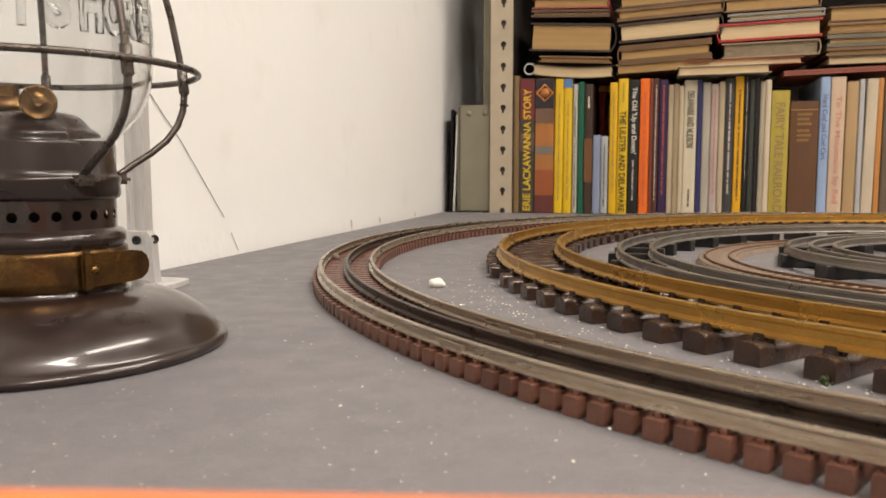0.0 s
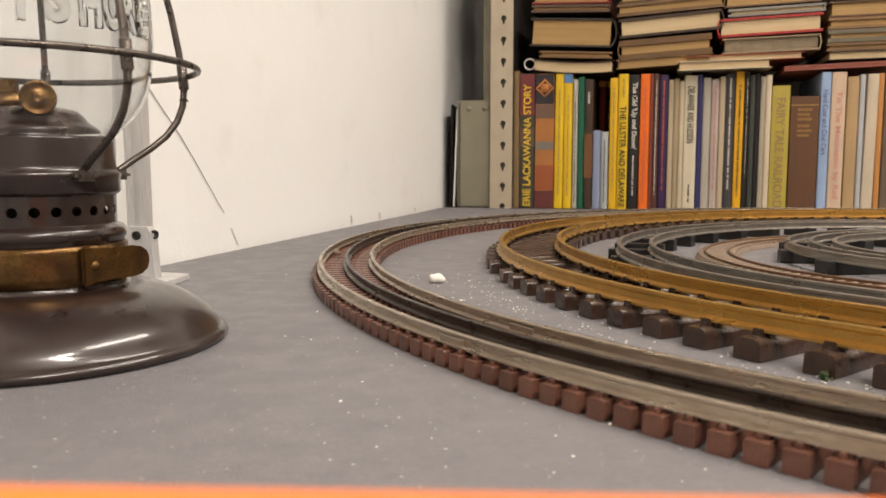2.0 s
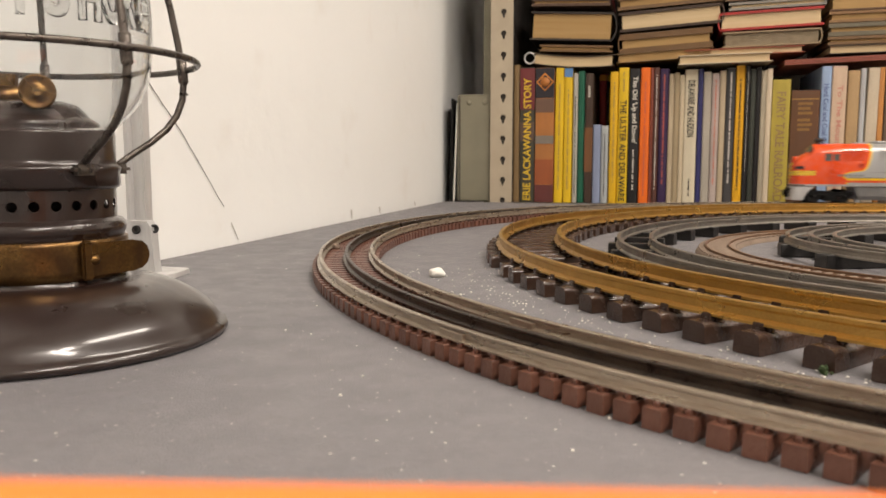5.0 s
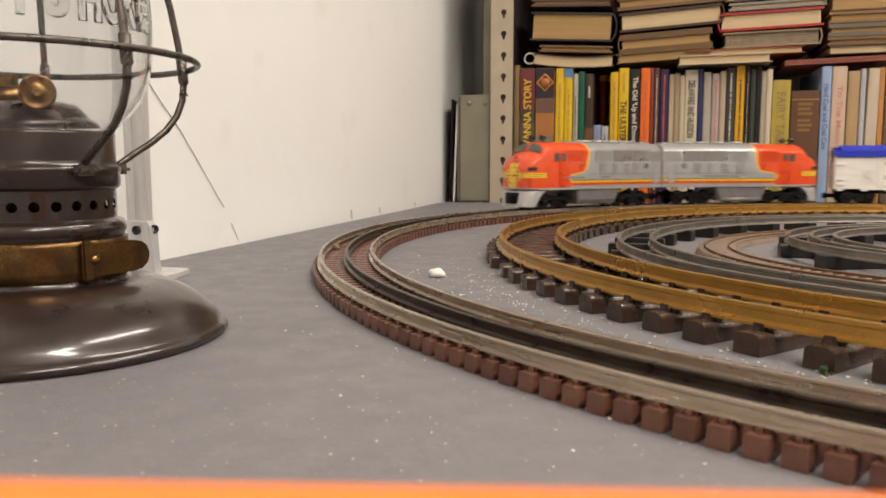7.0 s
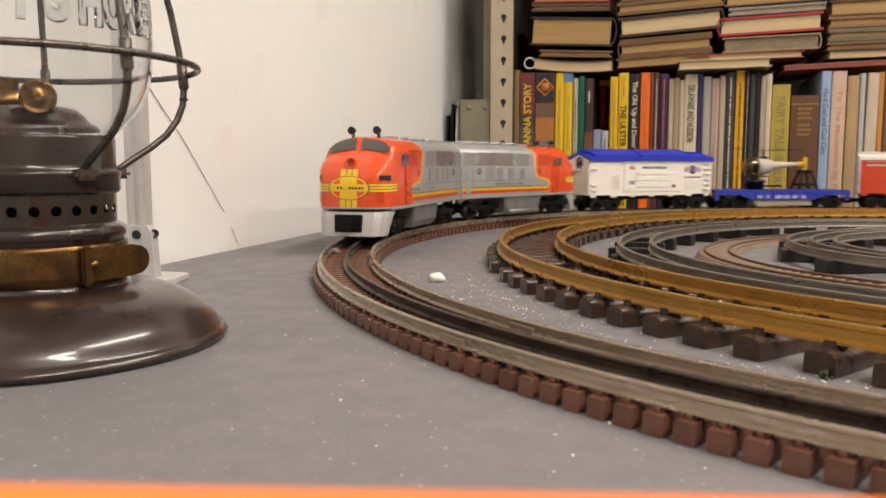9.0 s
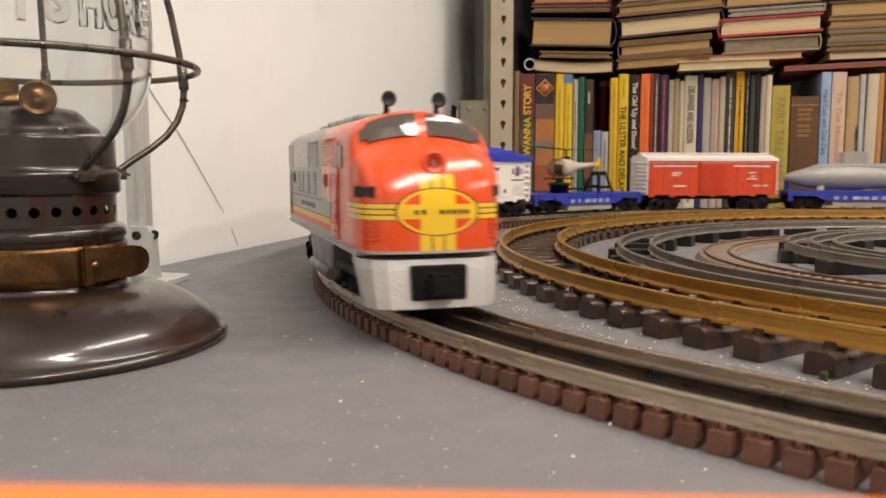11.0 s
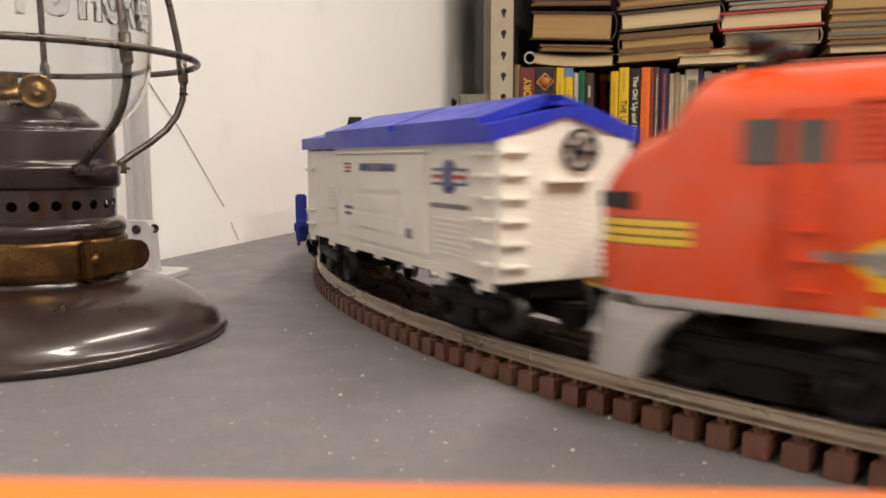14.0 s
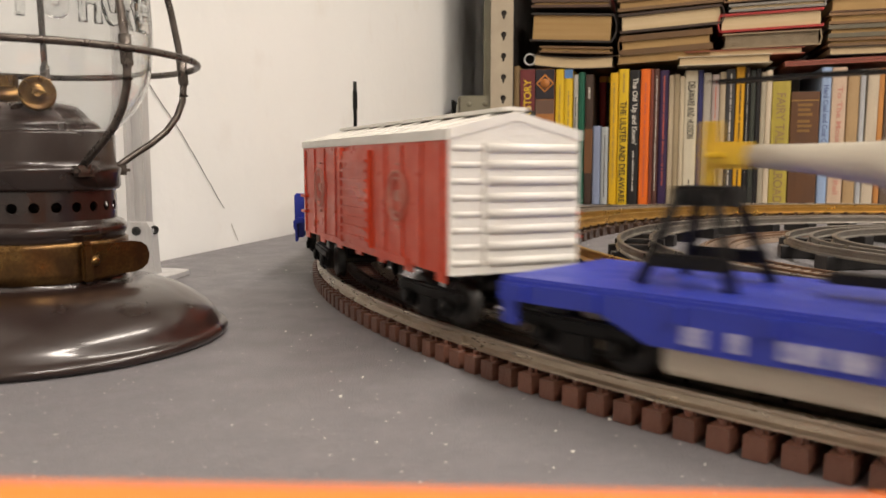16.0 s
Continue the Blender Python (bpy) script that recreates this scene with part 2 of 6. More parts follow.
def merge(bm, own, m=None):
    if m is not None:
        bmesh.ops.transform(own, matrix=m, verts=own.verts)
    me = bpy.data.meshes.new("scratch")
    own.to_mesh(me)
    own.free()
    bm.from_mesh(me)
    bpy.data.meshes.remove(me)
    return bm


def box(x0, x1, y0, y1, z0, z1, bevel=0.0, bm=None, m=None, segments=2):
    own = bmesh.new()
    bmesh.ops.create_cube(own, size=1)
    for v in own.verts:
        v.co = Vector(((x0, x1)[v.co.x > 0], (y0, y1)[v.co.y > 0], (z0, z1)[v.co.z > 0]))
    if bevel:
        bmesh.ops.bevel(own, geom=own.edges[:], offset=bevel, segments=segments, affect="EDGES")
    if bm is None:
        if m is not None:
            bmesh.ops.transform(own, matrix=m, verts=own.verts)
        return own
    return merge(bm, own, m)


def lathe(profile, steps=48, bm=None, m=None, cap=True):
    own = bmesh.new()
    rings = [[own.verts.new((r * math.cos(k * math.tau / steps), r * math.sin(k * math.tau / steps), z)) for k in range(steps)] for r, z in profile]
    for a, b in zip(rings, rings[1:]):
        for k in range(steps):
            own.faces.new((a[k], a[(k + 1) % steps], b[(k + 1) % steps], b[k])).smooth = True
    if cap:
        own.faces.new(rings[0][::-1])
        own.faces.new(rings[-1])
    bmesh.ops.recalc_face_normals(own, faces=own.faces[:])
    if bm is None:
        if m is not None:
            bmesh.ops.transform(own, matrix=m, verts=own.verts)
        return own
    return merge(bm, own, m)


def rod(points, r, steps=10, bm=None, closed=False):
    """A round wire through a row of points."""
    own = bmesh.new()
    pts = [Vector(p) for p in points]
    rings = []
    n = len(pts)
    for k, p in enumerate(pts):
        a = pts[(k - 1) % n] if (k or closed) else p
        b = pts[(k + 1) % n] if (k < n - 1 or closed) else p
        q = (b - a).normalized().to_track_quat("Z", "Y").to_matrix()
        rings.append([own.verts.new(p + q @ Vector((r * math.cos(j * math.tau / steps), r * math.sin(j * math.tau / steps), 0))) for j in range(steps)])
    pairs = list(zip(rings, rings[1:])) + ([(rings[-1], rings[0])] if closed else [])
    for a, b in pairs:
        for j in range(steps):
            own.faces.new((a[j], a[(j + 1) % steps], b[(j + 1) % steps], b[j])).smooth = True
    if not closed:
        own.faces.new(rings[0][::-1])
        own.faces.new(rings[-1])
    bmesh.ops.recalc_face_normals(own, faces=own.faces[:])
    return own if bm is None else merge(bm, own)


def loft(sections, bm=None, cap=True):
    """Skins a row of closed point loops of equal length."""
    own = bmesh.new()
    rings = [[own.verts.new(p) for p in s] for s in sections]
    n = len(rings[0])
    for a, b in zip(rings, rings[1:]):
        for k in range(n):
            own.faces.new((a[k], a[(k + 1) % n], b[(k + 1) % n], b[k]))
    if cap:
        own.faces.new(rings[0][::-1])
        own.faces.new(rings[-1])
    bmesh.ops.recalc_face_normals(own, faces=own.faces[:])
    return own if bm is None else merge(bm, own)


def sweep(loop, section):
    """A section of (outward, up) pairs carried round a closed loop of plan points (x, y, nx, ny)."""
    bm = bmesh.new()
    rings = [[bm.verts.new((x + nx * o, y + ny * o, q)) for o, q in section] for x, y, nx, ny in loop]
    n = len(section)
    for a, b in zip(rings, rings[1:] + rings[:1]):
        for k in range(n):
            bm.faces.new((a[k], a[(k + 1) % n], b[(k + 1) % n], b[k]))
    bmesh.ops.recalc_face_normals(bm, faces=bm.faces[:])
    return bm


def oval(cx, cy, a, b, turn=0.0, off=0.0, steps=240):
    """A loop with its outward normals; off moves it outwards."""
    out = []
    for k in range(steps):
        t = k * math.tau / steps
        n = Vector((math.cos(t) / a, math.sin(t) / b)).normalized()
        p = Vector((a * math.cos(t), b * math.sin(t))) + n * off
        c, s = math.cos(turn), math.sin(turn)
        out.append((cx + c * p.x - s * p.y, cy + s * p.x + c * p.y, c * n.x - s * n.y, s * n.x + c * n.y))
    return out


def letters(text, length, height, depth=0.0003, rounded=0.0):
    """Words in the built-in font as a bmesh, centred, fitted to a length and a height."""
    c = bpy.data.curves.new("words", "FONT")
    c.offset, c.body, c.extrude, c.align_x, c.align_y = 0.018, text, 0.02, "CENTER", "CENTER"
    c.bevel_depth, c.bevel_resolution = rounded, 2
    ob = bpy.data.objects.new("words", c)
    me = bpy.data.meshes.new_from_object(ob)
    bm = bmesh.new()
    bm.from_mesh(me)
    xs, ys = [v.co.x for v in bm.verts], [v.co.y for v in bm.verts]
    sx, sy = length / (max(xs) - min(xs)), height / (max(ys) - min(ys))
    mx, my = (max(xs) + min(xs)) / 2, (max(ys) + min(ys)) / 2
    for v in bm.verts:
        v.co = Vector(((v.co.x - mx) * sx, (v.co.y - my) * sy, v.co.z / (0.02 + rounded) * depth))
    bpy.data.objects.remove(ob)
    bpy.data.curves.remove(c)
    bpy.data.meshes.remove(me)
    return bm


# ---- the room ----
WALL = Matrix.Translation((0.003, 1.36, 0)) @ pose(0, 0, 0, 0, 0, -13.8)
SHELF = Matrix.Translation((0.083, 1.304, 0)) @ pose(0, 0, 0, 0, 0, -15)
w = part("wall_west", box(-0.1, 0, -4.2, 0.85, -0.82, CEILING), M["wall"])
w.matrix_world = WALL
tagged(w, "off-white painted wall with scuffs and cracks", "wall", kind="structure")
w = part("wall_north", box(-0.5, 4.2, 0.42, 0.52, -0.82, CEILING), M["wall"])
w.matrix_world = SHELF
tagged(w, "unseen off-white wall added to bounce light behind the shelving", "wall", kind="structure")
# east and south walls, out of view, added to enclose and bounce light
w = part("wall_east", box(3.6, 3.7, -4.6, 1.0, -0.82, CEILING), M["wall"])
tagged(w, "unseen off-white wall added to bounce light", "wall", kind="structure")
w = part("wall_south", box(-1.6, 3.7, -2.9, -2.8, -0.82, CEILING), M["wall"])
tagged(w, "unseen off-white wall added to bounce light", "wall", kind="structure")
tagged(part("floor", box(-1.8, 3.8, -3.2, 2.4, -0.9, -0.82), M["floor"]), "worn brown floor boards", "floor", kind="structure")
# ceiling out of view; carries the lamps and bounces their light
tagged(part("ceiling", box(-1.8, 3.8, -3.2, 2.4, CEILING, CEILING + 0.08), M["ceiling"]), "unseen white ceiling that bounces light", "ceiling", kind="structure")
for lx, ly, turn, watts in LAMPS:
    lamp = new("strip_lamp")
    lamp.matrix_world = pose(lx, ly, CEILING, 0, 0, turn)
    tagged(lamp, "white strip lamp fixed to the ceiling", "ceiling lamp", "ceiling lamps")
    part("housing", box(-0.62, 0.62, -0.1, 0.1, -0.05, -0.002, 0.006), M["white"], lamp)
    part("diffuser", box(-0.58, 0.58, -0.08, 0.08, -0.08, -0.051, 0.01), M["lamp"], lamp, "glowing white diffuser")

# cracks and scuffs in the wall's plaster: distance along the wall, height
def wall_mark(pts, width, name, label):
    bm = bmesh.new()
    rng = random.Random(len(pts))
    fine = []
    for (a, b), (c, d) in zip(pts, pts[1:]):
        for k in range(6):
            fine.append((a + (c - a) * k / 6 + rng.uniform(-1, 1) * 0.00025, b + (d - b) * k / 6 + rng.uniform(-1, 1) * 0.00025))
    fine.append(pts[-1])
    rows = []
    for k, (u, z) in enumerate(fine):
        wd = width * (0.5 + rng.random()) * (1 - 0.75 * k / len(fine))
        rows.append([bm.verts.new((0.0006, u - wd, z)), bm.verts.new((0.0012, u, z)), bm.verts.new((0.0006, u + wd, z))])
    for a, b in zip(rows, rows[1:]):
        bm.faces.new((a[0], a[1], b[1], b[0]))
        bm.faces.new((a[1], a[2], b[2], b[1]))
    ob = part(name, bm, M["grey_print"] if width == 0.0005 else M["scuff"])
    ob.matrix_world = WALL
    return tagged(ob, label, "wall mark", kind="structure")


wall_mark([(-0.848, 0.1244), (-0.839, 0.1159), (-0.8064, 0.0885), (-0.7736, 0.0553), (-0.7494, 0.0314)], 0.0005, "wall_crack", "thin dark slanting crack in the wall paint")
wall_mark([(-0.7384, 0.0179), (-0.728, 0.003)], 0.0004, "wall_crack", "thin dark crack near the table")
for u, hgt in ((-0.4595, 0.008), (-0.3562, 0.005), (-0.19, 0.003)):
    wall_mark([(u, 0.004 + hgt), (u + 0.002, 0.001)], 0.003, "wall_scuff", "small grey scuff low on the wall")

# ---- the table ----
bm = bmesh.new()
fa = bm.faces.new([bm.verts.new(p) for p in ((-0.465, -0.53, 0), (1.75, -0.53, 0), (1.75, 0.855, 0), (0.002, 1.324, 0))])
ex = bmesh.ops.extrude_face_region(bm, geom=[fa])
for v in ex["geom"]:
    if isinstance(v, bmesh.types.BMVert):
        v.co.z -= 0.02
bmesh.ops.recalc_face_normals(bm, faces=bm.faces[:])
table = new("train_table")
tagged(table, "train table covered in scuffed grey sheet", "table")
part("tabletop", bm, M["sheet"], table)
leg = part("leg", box(-0.03, 0.03, -0.03, 0.03, -0.8, 0, 0.003), M["floor"], table)
leg.matrix_basis = pose(-0.36, -0.45, -0.02)
for x, y in ((1.65, -0.45), (1.65, 0.8), (0.05, 1.2)):
    twin(leg, pose(x, y, -0.02))

# ---- tracks ----
CX, CY, R = 0.4525, 0.5536, 0.5165


def rail_section(top, foot, head, wide, web):
    """Rail outline: head and foot widths, from foot height to top."""
    t = (top - foot) * 0.22
    return [(-head, top - 0.0003), (-head * 0.6, top), (head * 0.6, top), (head, top - 0.0003), (head, top - t), (web, top - t * 1.5), (web, foot + t * 1.3),
            (wide, foot + t * 0.6), (wide, foot), (-wide, foot), (-wide, foot + t * 0.6), (-web, foot + t * 1.3), (-web, top - t * 1.5), (-head, top - t)]


def tie_mesh(name, half, wide, high, mat, parent, arch=0.0, plates=()):
    """One tie across the track, x along its length; arch rounds its top; plates carry the rails."""
    prof = [(-wide, 0.0002), (wide, 0.0002)]
    for k in range(11):
        c, s = math.cos(math.pi * k / 10), math.sin(math.pi * k / 10)
        prof.append((wide * 0.97 * math.copysign(abs(c) ** 0.55, c), high - arch + arch * abs(s) ** 0.7))
    if not arch:
        prof = [(-wide, 0.0002), (wide, 0.0002), (wide * 0.96, high - 0.0003), (wide * 0.86, high), (-wide * 0.86, high), (-wide * 0.96, high - 0.0003)]
    dip = 0.0010 if arch else 0.0
    secs = []
    for x, s, d in ((-half, 0.97, 0), (-half * 0.8, 1, 0), (-half * 0.66, 1, dip), (half * 0.66, 1, dip), (half * 0.8, 1, 0), (half, 0.97, 0)):
        secs.append([(x, p * s, q - (d if q > high * 0.5 else 0)) for p, q in prof])
    bm = loft(secs)
    for x in plates:
        box(x - 0.0016, x + 0.0016, -wide * 0.6, wide * 0.6, high - 0.0006, high + 0.0014, 0, bm)
    return part(name, bm, mat, parent)


def lay_ties(first, place, count, near, parent, mat, stuff_label):
    """The ties nearest the camera as parts, the rest joined into one piece of kind stuff."""
    rest = bmesh.new()
    for k in range(count):
        m = place(k)
        if near(m.translation):
            if first.matrix_basis == Matrix.Identity(4):
                first.matrix_basis = m
            else:
                twin(first, m)
        else:
            own = bmesh.new()
            own.from_mesh(first.data)
            bmesh.ops.transform(own, matrix=m, verts=own.verts)
            merge(rest, own)
    tagged(part("far_ties", rest, mat, parent), stuff_label, kind="stuff")


# three-rail track on close brown ties
outer = new("three_rail_track")
tagged(outer, "loop of three-rail model track on brown plastic ties", "model track")
SEC = rail_section(0.0121, 0.0073, 0.0011, 0.0021, 0.0005)
for o, mat, lab in ((0.0159, "nickel", ""), (0.0, "black_rail", "blackened centre rail"), (-0.0159, "nickel", "")):
    part("rail", sweep(oval(CX, CY, R + o, R + o), SEC), M[mat], outer, lab)
tie = tie_mesh("tie", 0.0207, 0.0030, 0.0059, M["tie"], outer, plates=(-0.0159, 0.0, 0.0159))


def outer_tie(k):
    a = 3.7397 + k * math.tau / 376
    return pose(CX + R * math.cos(a), CY + R * math.sin(a), 0, 0, 0, math.degrees(a))


chair = part("rail_chair", box(-0.0007, 0.0007, -0.0008, 0.0008, 0.0057, 0.0072, 0.0002, segments=1), M["tie"], outer)
chair_at = []
for k in range(376):
    m = outer_tie(k)
    if m.translation.x < 0.5 and m.translation.y < 0.62:
        chair_at.append(m @ Matrix.Translation((0.0181, 0, 0)))
chair.matrix_basis = chair_at[0]
for m in chair_at[1:]:
    twin(chair, m)
lay_ties(tie, outer_tie, 376, lambda p: p.x < 0.62, outer, M["tie"], "brown ties on the far side of the loop")
# rail joiners with a raised plate, on two rails
for a, o in ((212.6, 0.0159), (212.4, -0.0159), (183.5, 0.0159), (183.5, 0.0), (183.5, -0.0159), (150, 0.0159), (150, -0.0159)):
    t = radians(a)
    rr = R + o + 0.0011
    j = part("rail_joiner", box(-0.0010, 0.0006, -0.007, 0.007, 0.0078, 0.0104, 0.0002, segments=1), M["nickel"], outer)
    j.matrix_basis = pose(CX + rr * math.cos(t), CY + rr * math.sin(t), 0, 0, 0, a)

# brass two-rail track on heavy ties
GX, GY, GA, GB, GT, GG = 0.4644, 0.5218, 0.4027, 0.4124, 0.291, 0.0417
gold = new("brass_rail_track")
tagged(gold, "loop of brass-railed garden track on dark brown ties", "model track")
SEC = rail_section(0.0170, 0.0096, 0.0015, 0.0034, 0.0009)
for o in (GG / 2, -GG / 2):
    part("rail", sweep(oval(GX, GY, GA, GB, GT, o), SEC), M["brass_rail"], gold)
gtie = tie_mesh("tie", 0.0310, 0.0056, 0.0082, M["tie_big"], gold, arch=0.0030, plates=(-GG / 2, GG / 2))
GLOOP = oval(GX, GY, GA, GB, GT, 0.0, 2400)


def gold_tie(k):
    # even spacing, with a wider gap where two track sections meet
    want = radians(187.75 + 3.0 * k if k < 10 else 187.75 + 3.0 * k + 0.5 if k < 14 else 187.75 + 2.97 * k + 0.92) % math.tau
    x, y, nx, ny = min(GLOOP, key=lambda q: abs((math.atan2(q[1] - GY, q[0] - GX) - want + math.pi) % math.tau - math.pi))
    return pose(x, y, 0, 0, 0, math.degrees(math.atan2(ny, nx)))


lay_ties(gtie, gold_tie, 120, lambda p: True, gold, M["tie_big"], "dark brown ties")
clip = part("rail_clip", box(-0.0042, 0.0042, -0.0026, 0.0026, 0.0076, 0.0094, 0.0004, merge(bmesh.new(), box(0.0026, 0.0040, -0.0022, 0.0022, 0.0090, 0.0108, 0.0003))), M["tie_big"], gold)
for k in range(120):
    m = gold_tie(k)
    for o, s in ((GG / 2, 0), (-GG / 2, 0), (-GG / 2, 180)):
        mm = m @ pose(o, 0, 0, 0, 0, s)
        if clip.matrix_basis == Matrix.Identity(4):
            clip.matrix_basis = mm
        else:
            twin(clip, mm)


def simple_track(name, label, cx, cy, rout, offsets, top, foot, head, mat, ties, tie_half, tie_wide, tie_mat, phase=0.0):
    t = new(name)
    tagged(t, label, "model track")
    sec = rail_section(top, foot, head, head * 1.5, head * 0.6)
    for o in offsets:
        part("rail", sweep(oval(cx, cy, rout + o, rout + o), sec), M[mat], t)
    mid = rout + (offsets[0] + offsets[-1]) / 2
    one = part("tie", box(-tie_half, tie_half, -tie_wide, tie_wide, 0.0003, foot + 0.0008, 0.0005, segments=1), M[tie_mat], t)
    for k in range(ties):
        a = radians(phase) + k * math.tau / ties
        m = pose(cx + mid * math.cos(a), cy + mid * math.sin(a), 0, 0, 0, math.degrees(a))
        if k:
            twin(one, m)
        else:
            one.matrix_basis = m
    return t


simple_track("two_rail_track", "loop of grey two-rail tinplate track on black ties", 0.415, 0.497, 0.2967, (0.0, -0.0224), 0.015, 0.0085, 0.0014, "tin", 40, 0.0185, 0.0045, "tie_black", 4)
inner = simple_track("small_brown_track", "small loop of rusty brown track on tan roadbed", 0.3836, 0.527, 0.197, (0.0, -0.0165), 0.0065, 0.0042, 0.0007, "rust", 150, 0.0135, 0.0014, "roadbed")
part("roadbed", sweep(oval(0.3836, 0.527, 0.1888, 0.1888), [(-0.0155, 0.0003), (0.0155, 0.0003), (0.0135, 0.0036), (-0.0135, 0.0036)]), M["roadbed"], inner)
simple_track("tinplate_track", "tight loop of tall grey three-rail tinplate track", 0.405, 0.527, 0.16, (0.0, -0.0159, -0.0318), 0.0145, 0.0085, 0.0016, "tin", 16, 0.024, 0.0065, "tie_black", 10)

# ---- small litter on the table ----
def crumb(name, x, y, size, mat, label, seed, flat=0.7):
    bm = bmesh.new()
    bmesh.ops.create_icosphere(bm, subdivisions=3, radius=size)
    for v in bm.verts:
        n = noise.noise(v.co * (0.9 / size) + Vector((seed, 0, 0)))
        v.co *= 1 + 0.35 * n
        v.co.z = max(v.co.z * flat, -size * 0.5)
    ob = part(name, bm, M[mat], smooth=size > 0.003)
    ob.location = (x, y, size * 0.5)
    return tagged(ob, label, "litter")


crumb("plaster_crumb", -0.0035, 0.463, 0.0046, "crumb", "white plaster crumb lying on the grey sheet", 3)
crumb("track_ballast", -0.077 + 0.0, 0.56, 0.0032, "roadbed", "tan pebble lying between the rails", 5).location.z = 0.0075
bm = bmesh.new()
rng = random.Random(8)
for k in range(26):
    bmesh.ops.create_icosphere(bm, subdivisions=1, radius=rng.uniform(0.0004, 0.0009), matrix=Matrix.Translation((rng.gauss(0, 0.0013), rng.gauss(0, 0.001), rng.uniform(0.0004, 0.0022))))
ob = part("scenery_tuft", bm, M["moss"])
ob.location = (0.123, 0.249, 0)
tagged(ob, "small clump of green scenery flock", "litter")
bm = bmesh.new()
for k in range(260):
    x, y = rng.triangular(-0.2, 0.32, 0.12), rng.uniform(0.16, 0.7)
    s = rng.uniform(0.0002, 0.00055) * (1.9 if rng.random() < 0.06 else 1)
    bmesh.ops.create_icosphere(bm, subdivisions=0 or 1, radius=s, matrix=Matrix.Translation((x, y, s * 0.4)) @ Matrix.Diagonal((1, rng.uniform(0.6, 1.8), 0.6, 1)))
for k in range(420):
    a, rr = radians(rng.uniform(185, 262)), rng.triangular(0.425, 0.492, 0.45)
    s = rng.uniform(0.00022, 0.0006)
    bmesh.ops.create_icosphere(bm, subdivisions=1, radius=s, matrix=Matrix.Translation((0.458 + rr * math.cos(a), 0.538 + rr * math.sin(a), s * 0.4)) @ Matrix.Diagonal((1, rng.uniform(0.6, 1.8), 0.6, 1)))
tagged(part("pale_crumbs", bm, M["crumb"]), "pale crumbs and glitter scattered on the table", "litter", kind="stuff")
# ---- lantern ----
lan = new("railroad_lantern")
lan.location = (-0.1560, 0.3039, 0)


def shell(profile, steps=96):
    """Turned sheet metal; the pairs are radius beyond the neck and height."""
    return lathe([(r * 1.078 + 0.0067, max(0.0004, 0.0684 + (z - 0.0684) * 1.035)) for r, z in profile], steps)


tagged(lan, "dark japanned railroad lantern with clear glass globe", "lantern")
part("base", shell([(0.0550, 0.0026), (0.0574, 0.0028), (0.0582, 0.0040), (0.0578, 0.0055), (0.0564, 0.0062), (0.0552, 0.0072), (0.0542, 0.0096), (0.0522, 0.0124), (0.0490, 0.0152),
                    (0.0445, 0.0183), (0.0398, 0.0208), (0.0348, 0.0228), (0.0300, 0.0240), (0.0255, 0.0246)], 96), M["bronze"], lan, "domed bell-shaped base", True)
part("fount", shell([(0.0250, 0.0240), (0.0240, 0.0246), (0.0230, 0.0262), (0.0226, 0.030), (0.0226, 0.0415), (0.0232, 0.0425), (0.0236, 0.0440), (0.0232, 0.0455), (0.0222, 0.0466),
                     (0.0204, 0.0472), (0.0202, 0.0476)], 96), M["bronze"], lan, "", True)
# pierced air band: a ring of holes
bm = bmesh.new()
N = 25
for k in range(N):
    a0, a1 = k * math.tau / N, (k + 1) * math.tau / N
    am, rr, z0, z1, zm, hr = (a0 + a1) / 2, 0.0285, 0.0468, 0.0577, 0.0520, 0.0019
    ang = hr / rr
    hole = [(am + ang * math.cos(j * math.tau / 16), zm + hr * math.sin(j * math.tau / 16)) for j in range(16)]
    rim = []
    for j in range(16):
        c, s = math.cos(j * math.tau / 16), math.sin(j * math.tau / 16)
        q = max(abs(c), abs(s))
        rim.append((am + (a1 - a0) / 2 * c / q, zm + ((z1 - zm) if s > 0 else (zm - z0)) * s / q))
    V = lambda az, r: bm.verts.new((r * math.cos(az[0]), r * math.sin(az[0]), az[1]))
    o, i, b = [V(p, rr) for p in rim], [V(p, rr) for p in hole], [V(p, rr - 0.0007) for p in hole]
    for j in range(16):
        n = (j + 1) % 16
        bm.faces.new((o[j], o[n], i[n], i[j]))
        bm.faces.new((i[j], i[n], b[n], b[j]))
bmesh.ops.remove_doubles(bm, verts=bm.verts[:], dist=0.00002)
bmesh.ops.recalc_face_normals(bm, faces=bm.faces[:])
part("air_band", bm, M["bronze"], lan, "band pierced with round air holes")
part("inner_sleeve", lathe([(0.0230, 0.0460), (0.0230, 0.0585)], 48), M["black"], lan)
part("collar", shell([(0.0202, 0.0580), (0.0212, 0.0584), (0.0219, 0.0594), (0.0219, 0.0640), (0.0224, 0.0652), (0.0220, 0.0664), (0.0208, 0.0668), (0.0206, 0.0690), (0.0207, 0.0780), (0.0204, 0.0790), (0.0190, 0.0790)], 96), M["bronze"], lan, "", True)
part("strap", shell([(0.0228, 0.0262), (0.0236, 0.0264), (0.0237, 0.0300), (0.0237, 0.0385), (0.0236, 0.0402), (0.0228, 0.0404)], 96), M["brass"], lan, "aged brass band with rounded tongue", True)
